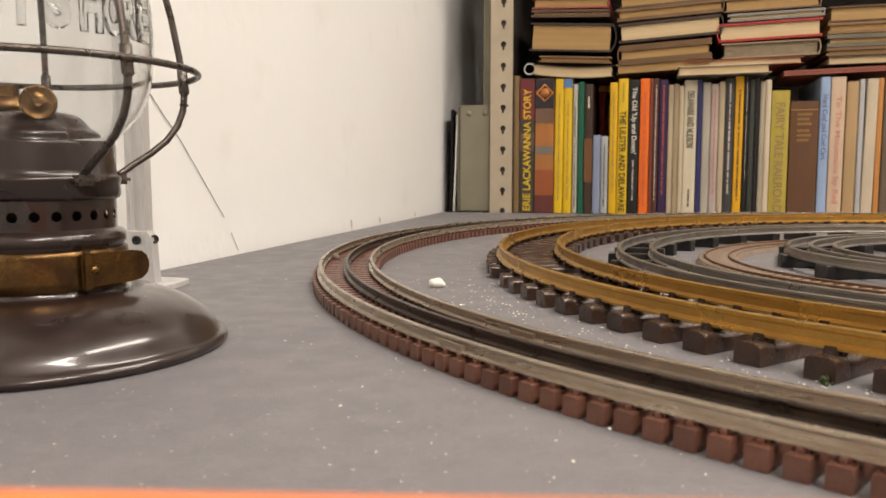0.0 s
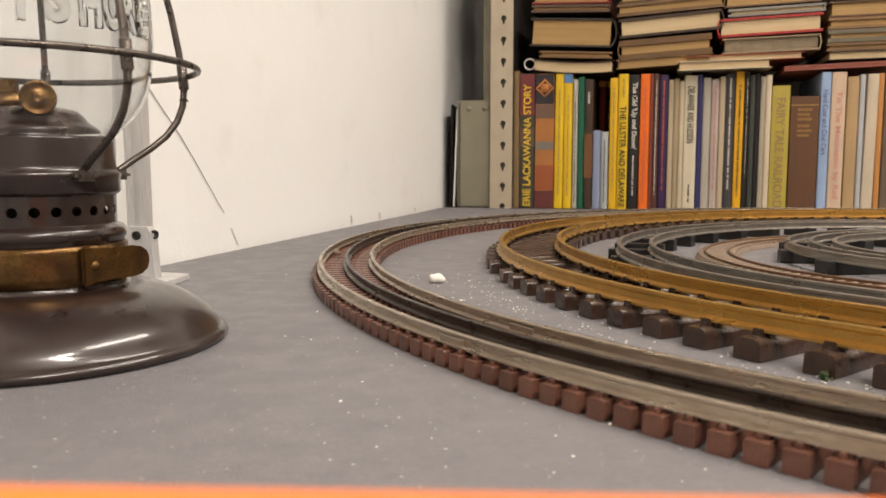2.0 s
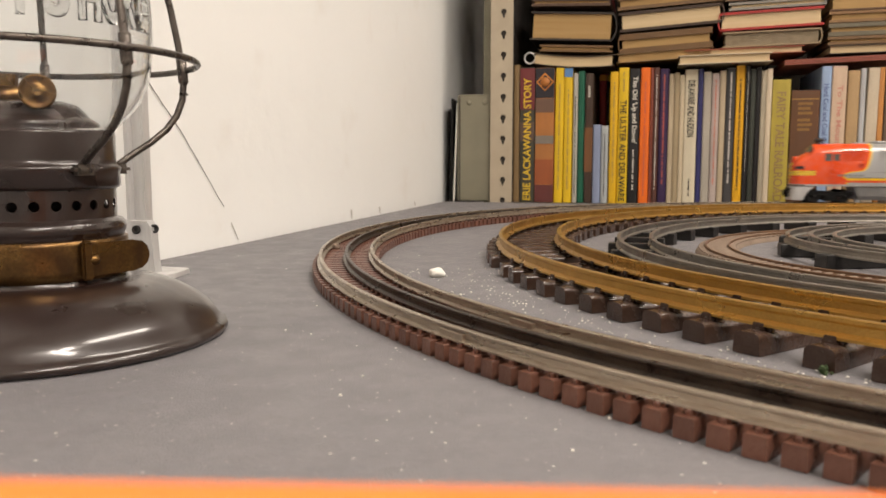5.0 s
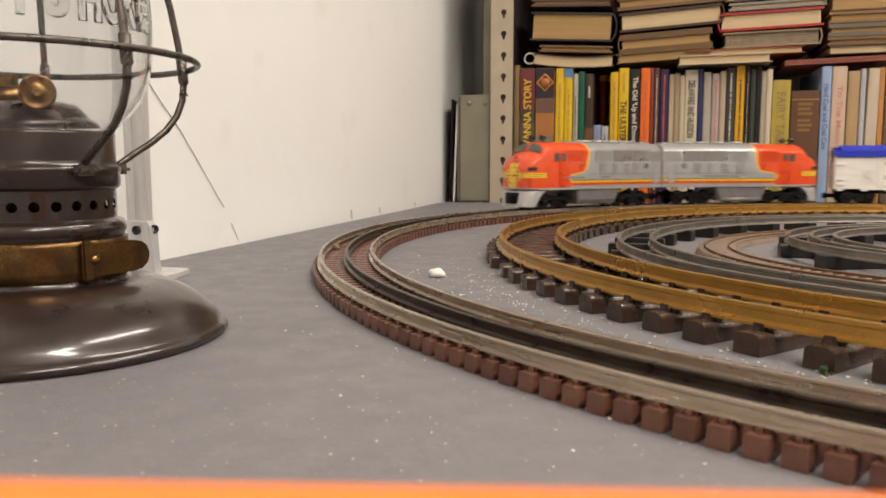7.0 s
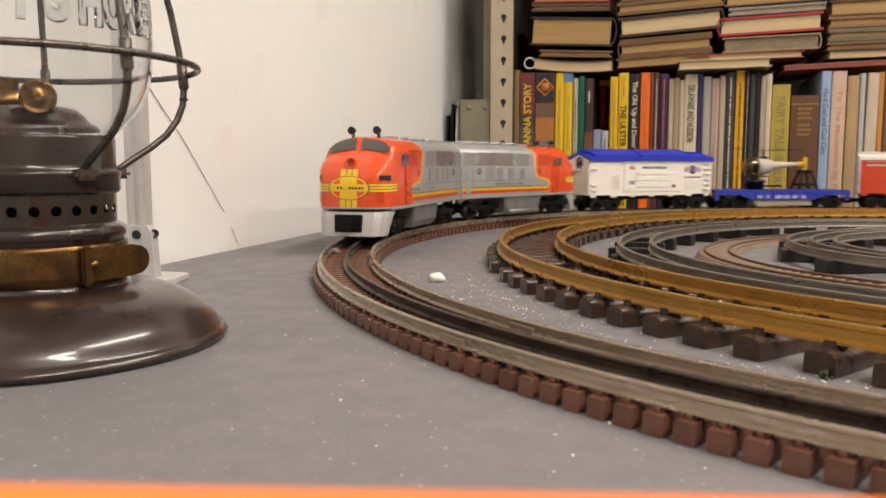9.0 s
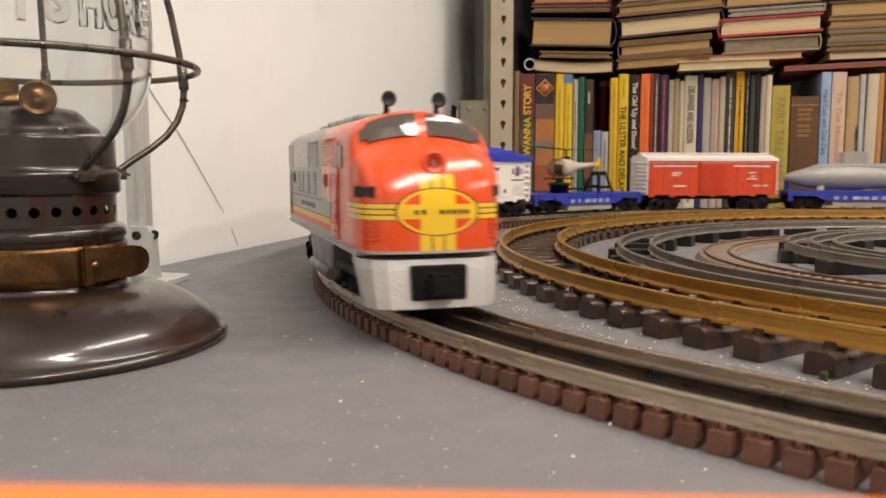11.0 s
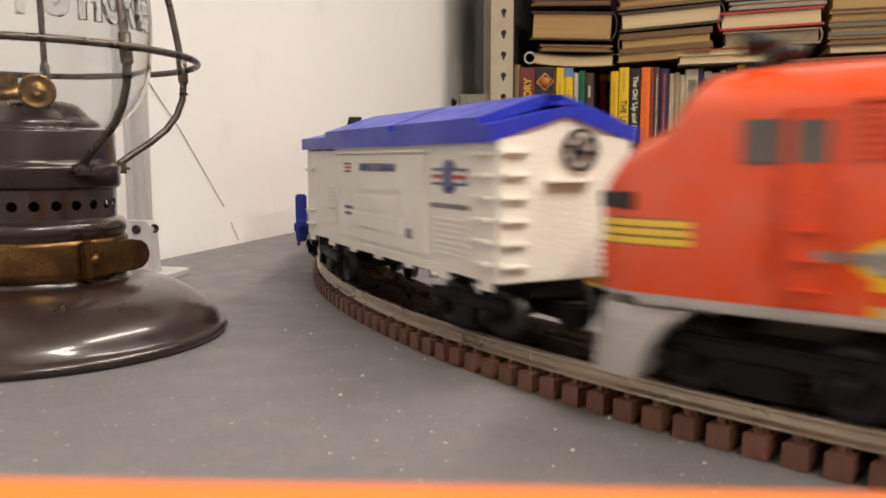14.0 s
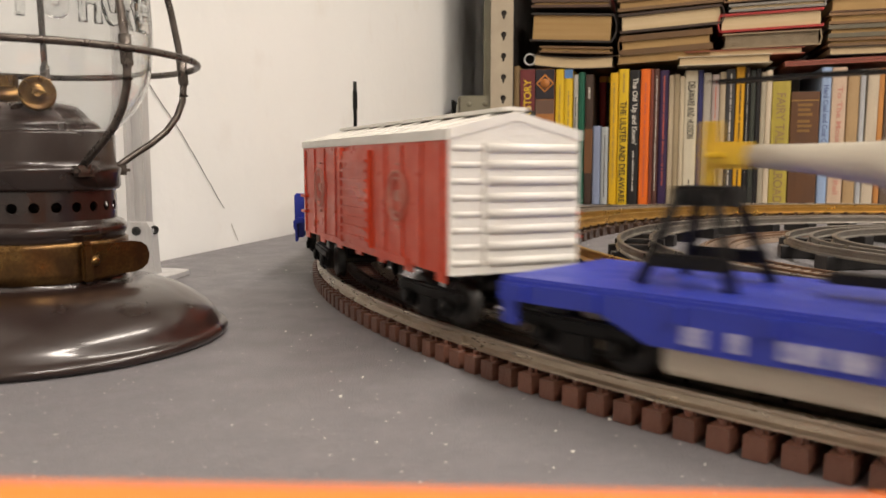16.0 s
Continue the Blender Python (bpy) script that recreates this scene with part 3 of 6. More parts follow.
tongue = loft([[(x, y0, z0), (x, y1, z0), (x, y1, z1), (x, y0, z1)] for x, y0, y1, z0, z1 in ((-0.012, -0.0003, 0.0012, 0.0275, 0.0395), (0.006, -0.0003, 0.0012, 0.0275, 0.0395), (0.010, -0.0003, 0.0012, 0.0282, 0.0388), (0.0125, -0.0003, 0.0012, 0.0300, 0.0370), (0.0135, -0.0003, 0.0012, 0.0325, 0.0345))])
tg = part("tongue", tongue, M["brass"], lan, "brass strap tongue")
FACE = -63.0
tg.matrix_basis = pose(0, 0, 0, 0, 0, FACE + 90 + 32) @ Matrix.Translation((0.010, -0.0340, -0.0010))
bk = part("buckle", box(-0.0022, 0.0022, -0.0012, 0.0012, 0.0262, 0.0408, 0.0008), M["brass"], lan)
bk.matrix_basis = pose(0, 0, 0, 0, 0, FACE + 90 + 27) @ Matrix.Translation((0, -0.0338, -0.0010))
rv = part("rivet", lathe([(0.0019, 0), (0.0018, 0.0008), (0.0010, 0.0014), (0.0002, 0.0016)], 16), M["brass"], lan)
rv.matrix_basis = pose(0, 0, 0, 0, 0, FACE + 90 + 31) @ pose(0, -0.0345, 0.0325, 90, 0, 0)
# burner seen through the globe
part("burner", lathe([(0.0225, 0.0795), (0.0236, 0.0803), (0.0238, 0.0822), (0.0222, 0.0838), (0.0206, 0.0845), (0.0196, 0.0858), (0.0182, 0.0878), (0.0158, 0.0898), (0.0125, 0.0908), (0.0085, 0.0911)], 48), M["bronze"], lan, "", True)
part("burner_cap", lathe([(0.0098, 0.0906), (0.0100, 0.0940), (0.0086, 0.0950), (0.0084, 0.0962), (0.0050, 0.0966)], 32, None, Matrix.Translation((-0.0085, 0.0, 0))), M["brass"], lan, "brass burner collar", True)
part("wick_tube", box(-0.0130, -0.0050, -0.0018, 0.0018, 0.0950, 0.1010, 0.0006), M["brass"], lan)
kn = part("wick_knob", lathe([(0.0009, -0.012), (0.0009, -0.0006), (0.0060, -0.0006), (0.0062, 0.0), (0.0060, 0.0006), (0.0052, 0.0006), (0.0050, 0.0003), (0.0020, 0.0003), (0.0017, 0.0012), (0.0008, 0.0014), (0.0006, 0.0008)], 40), M["brass"], lan, "round brass wick knob")
kn.matrix_basis = pose(0, 0, 0, 0, 0, FACE + 90 - 1) @ pose(0.0026, -0.0205, 0.0930, 90, 0, 0)
PROFILE = [(0.0285, 0.0795), (0.0300, 0.0811), (0.0329, 0.0838), (0.0368, 0.0879), (0.0398, 0.0923), (0.0422, 0.0980), (0.0436, 0.1053), (0.0444, 0.1135), (0.0445, 0.1218), (0.0440, 0.1311), (0.0422, 0.1404), (0.0394, 0.1487), (0.0355, 0.1560), (0.0311, 0.1611), (0.0300, 0.1653)]
INSIDE = [(r - 0.0016, z) for r, z in PROFILE]
gl = part("globe", lathe(PROFILE + INSIDE[::-1] + PROFILE[:1], 96, cap=False), M["globe"], lan, "clear blown glass globe with raised letters", True)
gl.visible_shadow = False
# raised letters round the globe
bm = bmesh.new()
for ch, deg in (("E", -30), ("S", -15), ("T", -2), ("S", 12), ("H", 26), ("O", 37), ("R", 47), ("E", 58)):
    own = letters(ch, 0.0082, 0.0170, 0.0013, 0.05)
    for v in own.verts:
        a = radians(FACE + deg) + v.co.x / 0.0445
        z = 0.1240 + v.co.y
        rr = np.interp(z, [p[1] for p in PROFILE], [p[0] for p in PROFILE]) + v.co.z * 0.9 + 0.0004
        v.co = Vector((rr * math.cos(a), rr * math.sin(a), z))
    merge(bm, own)
lt = part("raised_letters", bm, M["globe"], lan, "raised clear glass lettering")
lt.visible_shadow = False
# wire guard
WR, WZ = 0.0608, 0.1062
part("guard_ring", rod([(WR * math.cos(k * math.tau / 64), WR * math.sin(k * math.tau / 64), WZ) for k in range(64)], 0.0013, 10, closed=True), M["wire"], lan, "steel wire guard ring")
for az in (-33, 39, 111, 183, 255):
    c, s = math.cos(radians(az)), math.sin(radians(az))
    pts = [(0.0205, 0.0655), (0.0235, 0.0675), (0.0285, 0.0712), (0.0350, 0.0755), (0.0410, 0.0805), (0.0455, 0.0865), (0.0480, 0.0930), (0.0487, 0.1000), (0.0483, 0.1060), (0.0470, 0.1150), (0.0445, 0.1290), (0.0405, 0.1450), (0.0350, 0.1600), (0.0285, 0.1720)]
    pts = [(r * 1.078 + 0.0067, 0.0684 + (z - 0.0684) * 1.035) for r, z in pts]
    g = part("guard_wire", rod([(r * c, r * s, z) for r, z in pts], 0.0014, 10), M["wire"], lan)
    part("sleeve", rod([(r * c, r * s, z) for r, z in ((0.0589, 0.0959), (0.0592, 0.1011), (0.0588, 0.1052), (0.0584, 0.1109))], 0.0021, 12), M["wire"], g)
    part("foot", box(-0.0035, 0.0035, -0.0045, 0.0045, -0.002, 0.002, 0.0014), M["wire"], g).matrix_basis = pose(0.0311 * c, 0.0311 * s, 0.0650, 0, 0, az)
part("cap", lathe([(0.0310, 0.1645), (0.0390, 0.1675), (0.0400, 0.1755), (0.0370, 0.1835), (0.0310, 0.1885), (0.0300, 0.1985), (0.0210, 0.2035), (0.0010, 0.2045)], 64), M["bronze"], lan, "", True)

# ---- aluminium post ----
post = new("aluminium_post")
post.matrix_world = pose(-0.178, 0.468, 0, 0, 0, -14)
tagged(post, "dull aluminium post bolted to a cast foot", "post")
part("upright_bar", box(-0.0045, 0.0046, -0.004, 0.004, 0.0005, 0.75, 0.0008, box(-0.0045, -0.0022, -0.009, -0.003, 0.0005, 0.75, 0.0005)), M["alu"], post)
part("cast_foot", loft([[(-0.004, -0.011, z), (x, -0.011, z), (x, -0.0045, z), (-0.004, -0.0045, z)] for z, x in ((0.0005, 0.0160), (0.004, 0.0145), (0.012, 0.0136), (0.030, 0.0126), (0.0335, 0.0100))]), M["alu"], post, "rough cast bracket")
part("flange", loft([[(-0.006, -0.018, z), (x, -0.018, z), (x + 0.001, -0.006, z), (x - 0.002, 0.014, z), (-0.006, 0.016, z)] for z, x in ((0.0003, 0.0235), (0.0030, 0.0230), (0.0036, 0.0215))]), M["alu"], post, "rough cast flange")
bolt = part("bolt", lathe([(0.0026, 0), (0.0026, 0.0012), (0.0014, 0.0013), (0.0013, 0.0006)], 20), M["wheel"], post)
bolt.matrix_basis = pose(0.0035, -0.0111, 0.0285, 90, 0, 0)
twin(bolt, pose(0.0122, -0.0075, 0.0290, 90, 0, 60))

# ---- box in front of the lens ----
ob = new("orange_box")
ob.matrix_world = pose(0.002, 0.0290, 0.0008, 0, 1.0, 0)
tagged(ob, "small orange cardboard box standing on the table", "box")
part("tray", box(-0.0695, 0.0695, -0.0135, 0.0135, 0, 0.0370, 0.0010), M["orange"], ob)
part("lid", box(-0.07, 0.07, -0.014, 0.014, 0.0365, 0.0497, 0.0012), M["orange"], ob)
# ---- shelving ----
unit = new("steel_shelving")
unit.matrix_world = SHELF
tagged(unit, "beige slotted steel shelving unit packed with books", "shelving")
# slotted front upright: strip with keyhole slots
bm = bmesh.new()
x0, x1, pitch = -0.004, 0.0305, 0.0335
for k in range(-22, 26):
    zc = 0.0345 + k * pitch
    zt, zb = zc + pitch / 2, zc - pitch / 2
    hole, rim = [], []
    for j in range(16):
        c, s = math.cos(j * math.tau / 16), math.sin(j * math.tau / 16)
        d = 0.0
        while math.hypot(d * c, d * s - 0.0025) < 0.0046 or (abs(d * c) < 0.0021 and -0.0080 < d * s < 0.001):
            d += 0.0001
        q = max(abs(c), abs(s))
        hole.append((0.0148 + d * c, zc + d * s))
        rim.append(((x0 + x1) / 2 + (x1 - x0) / 2 * c / q, zc + pitch / 2 * s / q))
    o = [bm.verts.new((a, 0, b)) for a, b in rim]
    i = [bm.verts.new((a, 0, b)) for a, b in hole]
    d = [bm.verts.new((a, 0.002, b)) for a, b in hole]
    n = len(hole)
    for j in range(n):
        bm.faces.new((o[j], o[(j + 1) % n], i[(j + 1) % n], i[j]))
        bm.faces.new((i[j], i[(j + 1) % n], d[(j + 1) % n], d[j]))
bmesh.ops.remove_doubles(bm, verts=bm.verts[:], dist=0.00002)
bmesh.ops.recalc_face_normals(bm, faces=bm.faces[:])
part("upright_face", bm, M["upright"], unit, "beige upright with keyhole slots")
# dark strip behind the slots; the shade seen through them is its colour
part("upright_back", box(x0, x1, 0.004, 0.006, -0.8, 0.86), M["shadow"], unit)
part("upright_side", box(x0 - 0.002, x0, 0.0, 0.035, -0.8, 0.86), M["upright"], unit)
part("upright_rear", box(-0.024, -0.004, 0.030, 0.034, -0.8, 0.86), M["olive"], unit)
# added dark sheets: shade behind and beside the books is their colour
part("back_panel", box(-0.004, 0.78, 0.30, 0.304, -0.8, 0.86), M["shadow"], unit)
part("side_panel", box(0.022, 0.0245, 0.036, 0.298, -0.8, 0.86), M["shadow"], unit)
part("shelf", box(-0.004, 0.78, 0.0065, 0.298, -0.025, -0.001, 0.001), M["upright"], unit, "beige steel shelf board")
part("upper_shelf", box(-0.004, 0.78, 0.0065, 0.298, 0.42, 0.445, 0.001), M["upright"], unit, "beige steel shelf board")
part("far_upright", box(0.75, 0.78, 0.0, 0.03, -0.8, 0.86), M["upright"], unit)

# flat things between wall and shelving
cab = new("olive_file_box")
cab.matrix_world = SHELF @ pose(-0.0635, 0.008, 0)
tagged(cab, "olive grey metal file box beside the shelving", "file box")
part("body", box(0, 0.0570, 0, 0.24, 0.0008, 0.1765, 0.002), M["olive"], cab)
part("side_seam", box(0.0035, 0.0050, -0.0012, 0.004, 0.002, 0.174), M["shadow"], cab)
rv = part("rivet", lathe([(0.0045, 0), (0.004, 0.0012), (0.0008, 0.002)], 16), M["olive"], cab)
rv.matrix_basis = pose(0.020, 0.0, 0.163, 90, 0, 0)
twin(rv, pose(0.047, 0.0, 0.163, 90, 0, 0))
ob = part("white_board", box(-0.0015, 0.0015, 0, 0.2, 0, 0.163, 0.0006), M["white"])
ob.matrix_world = SHELF @ pose(-0.0705, 0.012, 0.0005, 0, 2.2, 8)
tagged(ob, "thin white board leaning between wall and file box", "board")
ob = part("black_board", box(-0.002, 0.002, 0, 0.2, 0, 0.17, 0.0006), M["black"])
ob.matrix_world = SHELF @ pose(-0.0765, 0.014, 0.0005, 0, 1.0, 8)
tagged(ob, "thin black board leaning on the wall", "board")
ob = part("dark_post", box(-0.062, -0.054, 0.02, 0.06, 0.001, 0.24, 0.001), M["grey_print"])
ob.matrix_world = SHELF @ Matrix.Translation((0, 0.235, 0))
tagged(ob, "dark grey strip standing behind the file box", "strip")
# added dark board; the shaded gap behind the upright is its colour
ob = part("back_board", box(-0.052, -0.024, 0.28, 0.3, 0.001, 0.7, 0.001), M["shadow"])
ob.matrix_world = SHELF
tagged(ob, "dark board added for the shade behind the upright", "board")

# ---- books ----
INK = {"d": (0.015, 0.012, 0.012), "w": (0.70, 0.66, 0.58), "y": (0.72, 0.48, 0.03), "r": (0.55, 0.12, 0.07), "g": (0.30, 0.20, 0.08), "b": (0.12, 0.16, 0.30), "p": (0.56, 0.26, 0.20)}


def spine_text(book, text, w, z0, z1, ink, up=False, thick=0.62):
    tx = part("title", letters(text, z1 - z0, w * thick, 0.0002), book_cloth(INK[ink]), book)
    tx.matrix_basis = Matrix.Translation((w / 2, -0.0003, (z0 + z1) / 2)) @ (pose(0, 0, 0, 90, -90, 0) if up else pose(0, 0, 0, 90, 90, 0))


def spine_bars(book, w, z0, z1, ink, thick=0.45, seed=1):
    """Small print that cannot be read: plain bars."""
    rng = random.Random(seed)
    bm = bmesh.new()
    z = z1
    while z > z0 + 0.003:
        ln = rng.uniform(0.0012, 0.0032)
        wd = thick * rng.uniform(0.5, 0.62) * 0.75
        box(w * (0.5 - wd / 2), w * (0.5 + wd / 2), -0.0004, 0.0004, max(z0, z - ln), z, 0, bm)
        z -= ln + rng.choice((0.0006, 0.0006, 0.0007, 0.0008, 0.0028))
    part("small_print", bm, book_cloth(INK[ink]), book)


def standing_book(s, w, h, colour, label, deep=0.19, bands=(), lean=0.0, back=0.0, hard=False):
    """A book upright on the shelf: cover with rounded spine, page block, bands (z0, z1, colour) round the spine."""
    b = new("book")
    b.matrix_world = SHELF @ pose(s, 0.006 + back, 0, 0, lean, 0)
    tagged(b, label, "book", "standing books")
    t = min(0.0018, w * 0.16)
    r = min(w * 0.28, 0.003)
    secs = []
    for z in (0.0006, h):
        secs.append([(0, deep, z), (0, r, z), (r * 0.35, r * 0.3, z), (w * 0.3, 0, z), (w * 0.7, 0, z), (w - r * 0.35, r * 0.3, z), (w, r, z), (w, deep, z), (w - t, deep, z), (w - t, r + t, z), (t, r + t, z), (t, deep, z)])
    bm = bmesh.new()
    n = len(secs[0])
    lo, hi = [bm.verts.new(p) for p in secs[0]], [bm.verts.new(p) for p in secs[1]]
    for k in range(n):
        bm.faces.new((lo[k], lo[(k + 1) % n], hi[(k + 1) % n], hi[k]))
    for ringv in (lo, hi):
        for q in ((0, 1, 10, 11), (5, 6, 7, 8), (5, 8, 9), (1, 2, 10), (2, 3, 10), (3, 4, 9, 10), (4, 5, 9)):
            bm.faces.new([ringv[j] for j in q])
    bmesh.ops.recalc_face_normals(bm, faces=bm.faces[:])
    part("cover", bm, book_cloth(colour), b)
    gap = 0.003 if hard else 0.0008
    part("page_block", box(t + 0.0001, w - t - 0.0001, r + t + 0.0004, deep - gap, 0.001 + gap, h - gap), M["pages_white"], b)
    for z0, z1, c in bands:
        part("spine_band", box(w * 0.02, w * 0.98, -0.00025, 0.0015, z0, z1), book_cloth(c), b)
    return b


YEL, BEI, CRE, BLK = (0.72, 0.47, 0.015), (0.46, 0.37, 0.25), (0.62, 0.54, 0.38), (0.011, 0.009, 0.009)
standing_book(0.0301, 0.0108, 0.2214, (0.22, 0.14, 0.06), "tan cloth book squeezed against the upright")
b = standing_book(0.0413, 0.0247, 0.2165, (0.055, 0.05, 0.035), "dark pictorial book with yellow title lettering", bands=((0.150, 0.2155, (0.16, 0.03, 0.03)), (0.10, 0.13, (0.11, 0.07, 0.05))))
spine_text(b, "ERIE LACKAWANNA STORY", 0.0247, 0.004, 0.2, "y", True, 0.5)
b = standing_book(0.0663, 0.0308, 0.2156, (0.40, 0.16, 0.045), "orange sunset pictorial book with black head band",
                  bands=((0.168, 0.215, (0.025, 0.02, 0.025)), (0.145, 0.167, (0.16, 0.09, 0.06)), (0.095, 0.108, (0.20, 0.17, 0.14)), (0.03, 0.07, (0.32, 0.09, 0.03)), (0.001, 0.029, (0.13, 0.035, 0.03))))
dm = part("emblem", lathe([(0.0145, 0), (0.0145, 0.0004), (0.0118, 0.0004), (0.0118, 0)], 4, cap=False), book_cloth((0.62, 0.22, 0.03)), b, "orange diamond emblem")
dm.matrix_basis = pose(0.0154, -0.0003, 0.1930, 90, 0, 0)
ct = part("emblem_centre", lathe([(0.0075, 0), (0.0075, 0.0005), (0.0001, 0.0005)], 20), book_cloth((0.42, 0.15, 0.03)), b)
ct.matrix_basis = pose(0.0154, -0.0003, 0.1930, 90, 0, 0)
b = standing_book(0.0975, 0.0141, 0.2150, YEL, "thin bright yellow railroad book", lean=0.3)
spine_bars(b, 0.0141, 0.02, 0.19, "g", 0.3, 4)
b = standing_book(0.1125, 0.0136, 0.2145, YEL, "yellow book with a blue head band", bands=((0.200, 0.2142, (0.10, 0.22, 0.45)),))
spine_bars(b, 0.0136, 0.02, 0.18, "g", 0.3, 5)
b = standing_book(0.1274, 0.0069, 0.2054, (0.46, 0.43, 0.37), "thin grey-white stapled paper booklet")
spine_bars(b, 0.0069, 0.01, 0.17, "d", 0.4, 6)
standing_book(0.1346, 0.0105, 0.2087, (0.01, 0.10, 0.055), "dark green cloth-bound book standing upright")
b = standing_book(0.1454, 0.0131, 0.2049, (0.05, 0.028, 0.018), "black and brown pictorial book", bands=((0.05, 0.12, (0.16, 0.07, 0.025)),))
spine_bars(b, 0.0131, 0.165, 0.185, "w", 0.5, 7)
standing_book(0.1588, 0.0127, 0.1248, (0.24, 0.28, 0.40), "short light blue paper booklet", deep=0.10)
b = standing_book(0.1718, 0.0112, 0.1229, (0.40, 0.42, 0.42), "short pale grey paper booklet", deep=0.10)
spine_bars(b, 0.0112, 0.01, 0.11, "d", 0.3, 8)
standing_book(0.1600, 0.0124, 0.2132, (0.35, 0.02, 0.02), "red book behind the short booklets", deep=0.08, back=0.106, bands=((0.203, 0.2125, (0.75, 0.30, 0.03)),))
b = standing_book(0.1728, 0.0114, 0.2128, (0.03, 0.02, 0.015), "black book with yellow head band", deep=0.08, back=0.106, bands=((0.202, 0.2122, (0.70, 0.42, 0.02)),))
spine_bars(b, 0.0114, 0.13, 0.18, "y", 0.4, 9)
b = standing_book(0.1844, 0.0125, 0.2064, (0.68, 0.40, 0.012), "golden yellow softcover book")
spine_bars(b, 0.0125, 0.03, 0.19, "g", 0.35, 10)
b = standing_book(0.1974, 0.0155, 0.2120, YEL, "yellow book with bold black title")
spine_text(b, "THE ULSTER AND DELAWARE", 0.0155, 0.004, 0.162, "d")
spine_bars(b, 0.0155, 0.175, 0.205, "g", 0.3, 11)
b = standing_book(0.2133, 0.0168, 0.2099, BLK, "black book with white title lettering")
spine_text(b, "The Old 'Up and Down'", 0.0168, 0.095, 0.198, "w", False, 0.6)
spine_bars(b, 0.0168, 0.02, 0.085, "w", 0.3, 12)
b = standing_book(0.2306, 0.0152, 0.2111, (0.78, 0.15, 0.012), "bright orange softcover book")
spine_bars(b, 0.0152, 0.01, 0.19, "r", 0.35, 13)
standing_book(0.2460, 0.0046, 0.2108, (0.20, 0.05, 0.03), "thin red-brown stapled paper booklet")
b = standing_book(0.2509, 0.0082, 0.2106, (0.09, 0.035, 0.025), "thin dark brown cloth-bound standing book")
spine_bars(b, 0.0082, 0.02, 0.20, "w", 0.4, 14)
b = standing_book(0.2595, 0.0136, 0.2085, (0.035, 0.015, 0.06), "dark purple cloth-bound standing book")
spine_bars(b, 0.0136, 0.03, 0.20, "r", 0.35, 15)
standing_book(0.2734, 0.0078, 0.2006, BEI, "thin plain beige softcover standing book")
standing_book(0.2814, 0.0083, 0.2021, (0.36, 0.28, 0.17), "thin tan softcover railroad book")
standing_book(0.2899, 0.0069, 0.1984, (0.55, 0.46, 0.32), "thin plain cream softcover standing book")
b = standing_book(0.2970, 0.0190, 0.2065, (0.64, 0.57, 0.42), "cream book with black title lettering")
spine_text(b, "DELAWARE AND HUDSON", 0.0190, 0.104, 0.190, "d", False, 0.55)
spine_bars(b, 0.0190, 0.01, 0.04, "d", 0.3, 16)
standing_book(0.3163, 0.0073, 0.2070, (0.03, 0.03, 0.12), "thin navy blue cloth-bound book")
standing_book(0.3237, 0.0122, 0.2025, (0.40, 0.36, 0.30), "grey-plain beige softcover standing book")
b = standing_book(0.3362, 0.0113, 0.1997, (0.45, 0.37, 0.33), "pinkish grey softcover book")
spine_bars(b, 0.0113, 0.03, 0.19, "r", 0.3, 17)
standing_book(0.3477, 0.0088, 0.2036, BEI, "plain beige softcover standing book")
b = standing_book(0.3567, 0.0136, 0.2074, (0.05, 0.047, 0.047), "dark grey book with white lettering")
spine_bars(b, 0.0136, 0.03, 0.20, "w", 0.35, 18)
b = standing_book(0.3706, 0.0128, 0.2104, (0.70, 0.36, 0.012), "golden yellow railroad book")
spine_bars(b, 0.0128, 0.02, 0.19, "d", 0.4, 19)
b = standing_book(0.3836, 0.0076, 0.2092, BLK, "thin black book with faint print")
spine_bars(b, 0.0076, 0.05, 0.20, "w", 0.2, 20)
standing_book(0.3913, 0.0079, 0.2048, (0.04, 0.045, 0.035), "thin dark green softcover standing book")
b = standing_book(0.3993, 0.0067, 0.2071, BLK, "thin black softcover standing book")
standing_book(0.4061, 0.0075, 0.2019, (0.38, 0.33, 0.24), "thin grey-tan softcover standing book")
standing_book(0.4137, 0.0082, 0.2042, (0.60, 0.50, 0.36), "thin plain plain cream softcover standing book")
b = standing_book(0.4221, 0.0258, 0.1880, (0.42, 0.33, 0.055), "olive yellow book with dark title lettering")
spine_text(b, "FAIRY TALE RAILROAD", 0.0258, 0.006, 0.17, "g", False, 0.5)
b = standing_book(0.4486, 0.0400, 0.1716, (0.12, 0.055, 0.025), "thick dark brown cloth-bound volume", hard=True, bands=((0.158, 0.1595, (0.35, 0.20, 0.05)),))
for k, hh in enumerate((0.150, 0.143, 0.136, 0.126, 0.119, 0.112)):
    part("gilt_line", box(0.010, 0.030 - 0.003 * (k % 2), -0.0003, 0.0006, hh, hh + 0.004), book_cloth((0.24, 0.13, 0.035)), b)
b = standing_book(0.4892, 0.0138, 0.2060, (0.30, 0.40, 0.58), "light blue book with dark lettering")
spine_text(b, "Hard Coal and Coal Cars", 0.0138, 0.085, 0.180, "b", False, 0.5)
b = standing_book(0.5034, 0.0204, 0.2055, (0.58, 0.43, 0.31), "pale pink book with red lettering")
spine_text(b, "To The Mountains by Rail", 0.0204, 0.02, 0.178, "p", False, 0.45)
standing_book(0.5248, 0.0162, 0.1984, (0.42, 0.28, 0.14), "plain tan cloth-bound standing book")
standing_book(0.5415, 0.0074, 0.2013, (0.42, 0.42, 0.42), "thin plain grey softcover book")
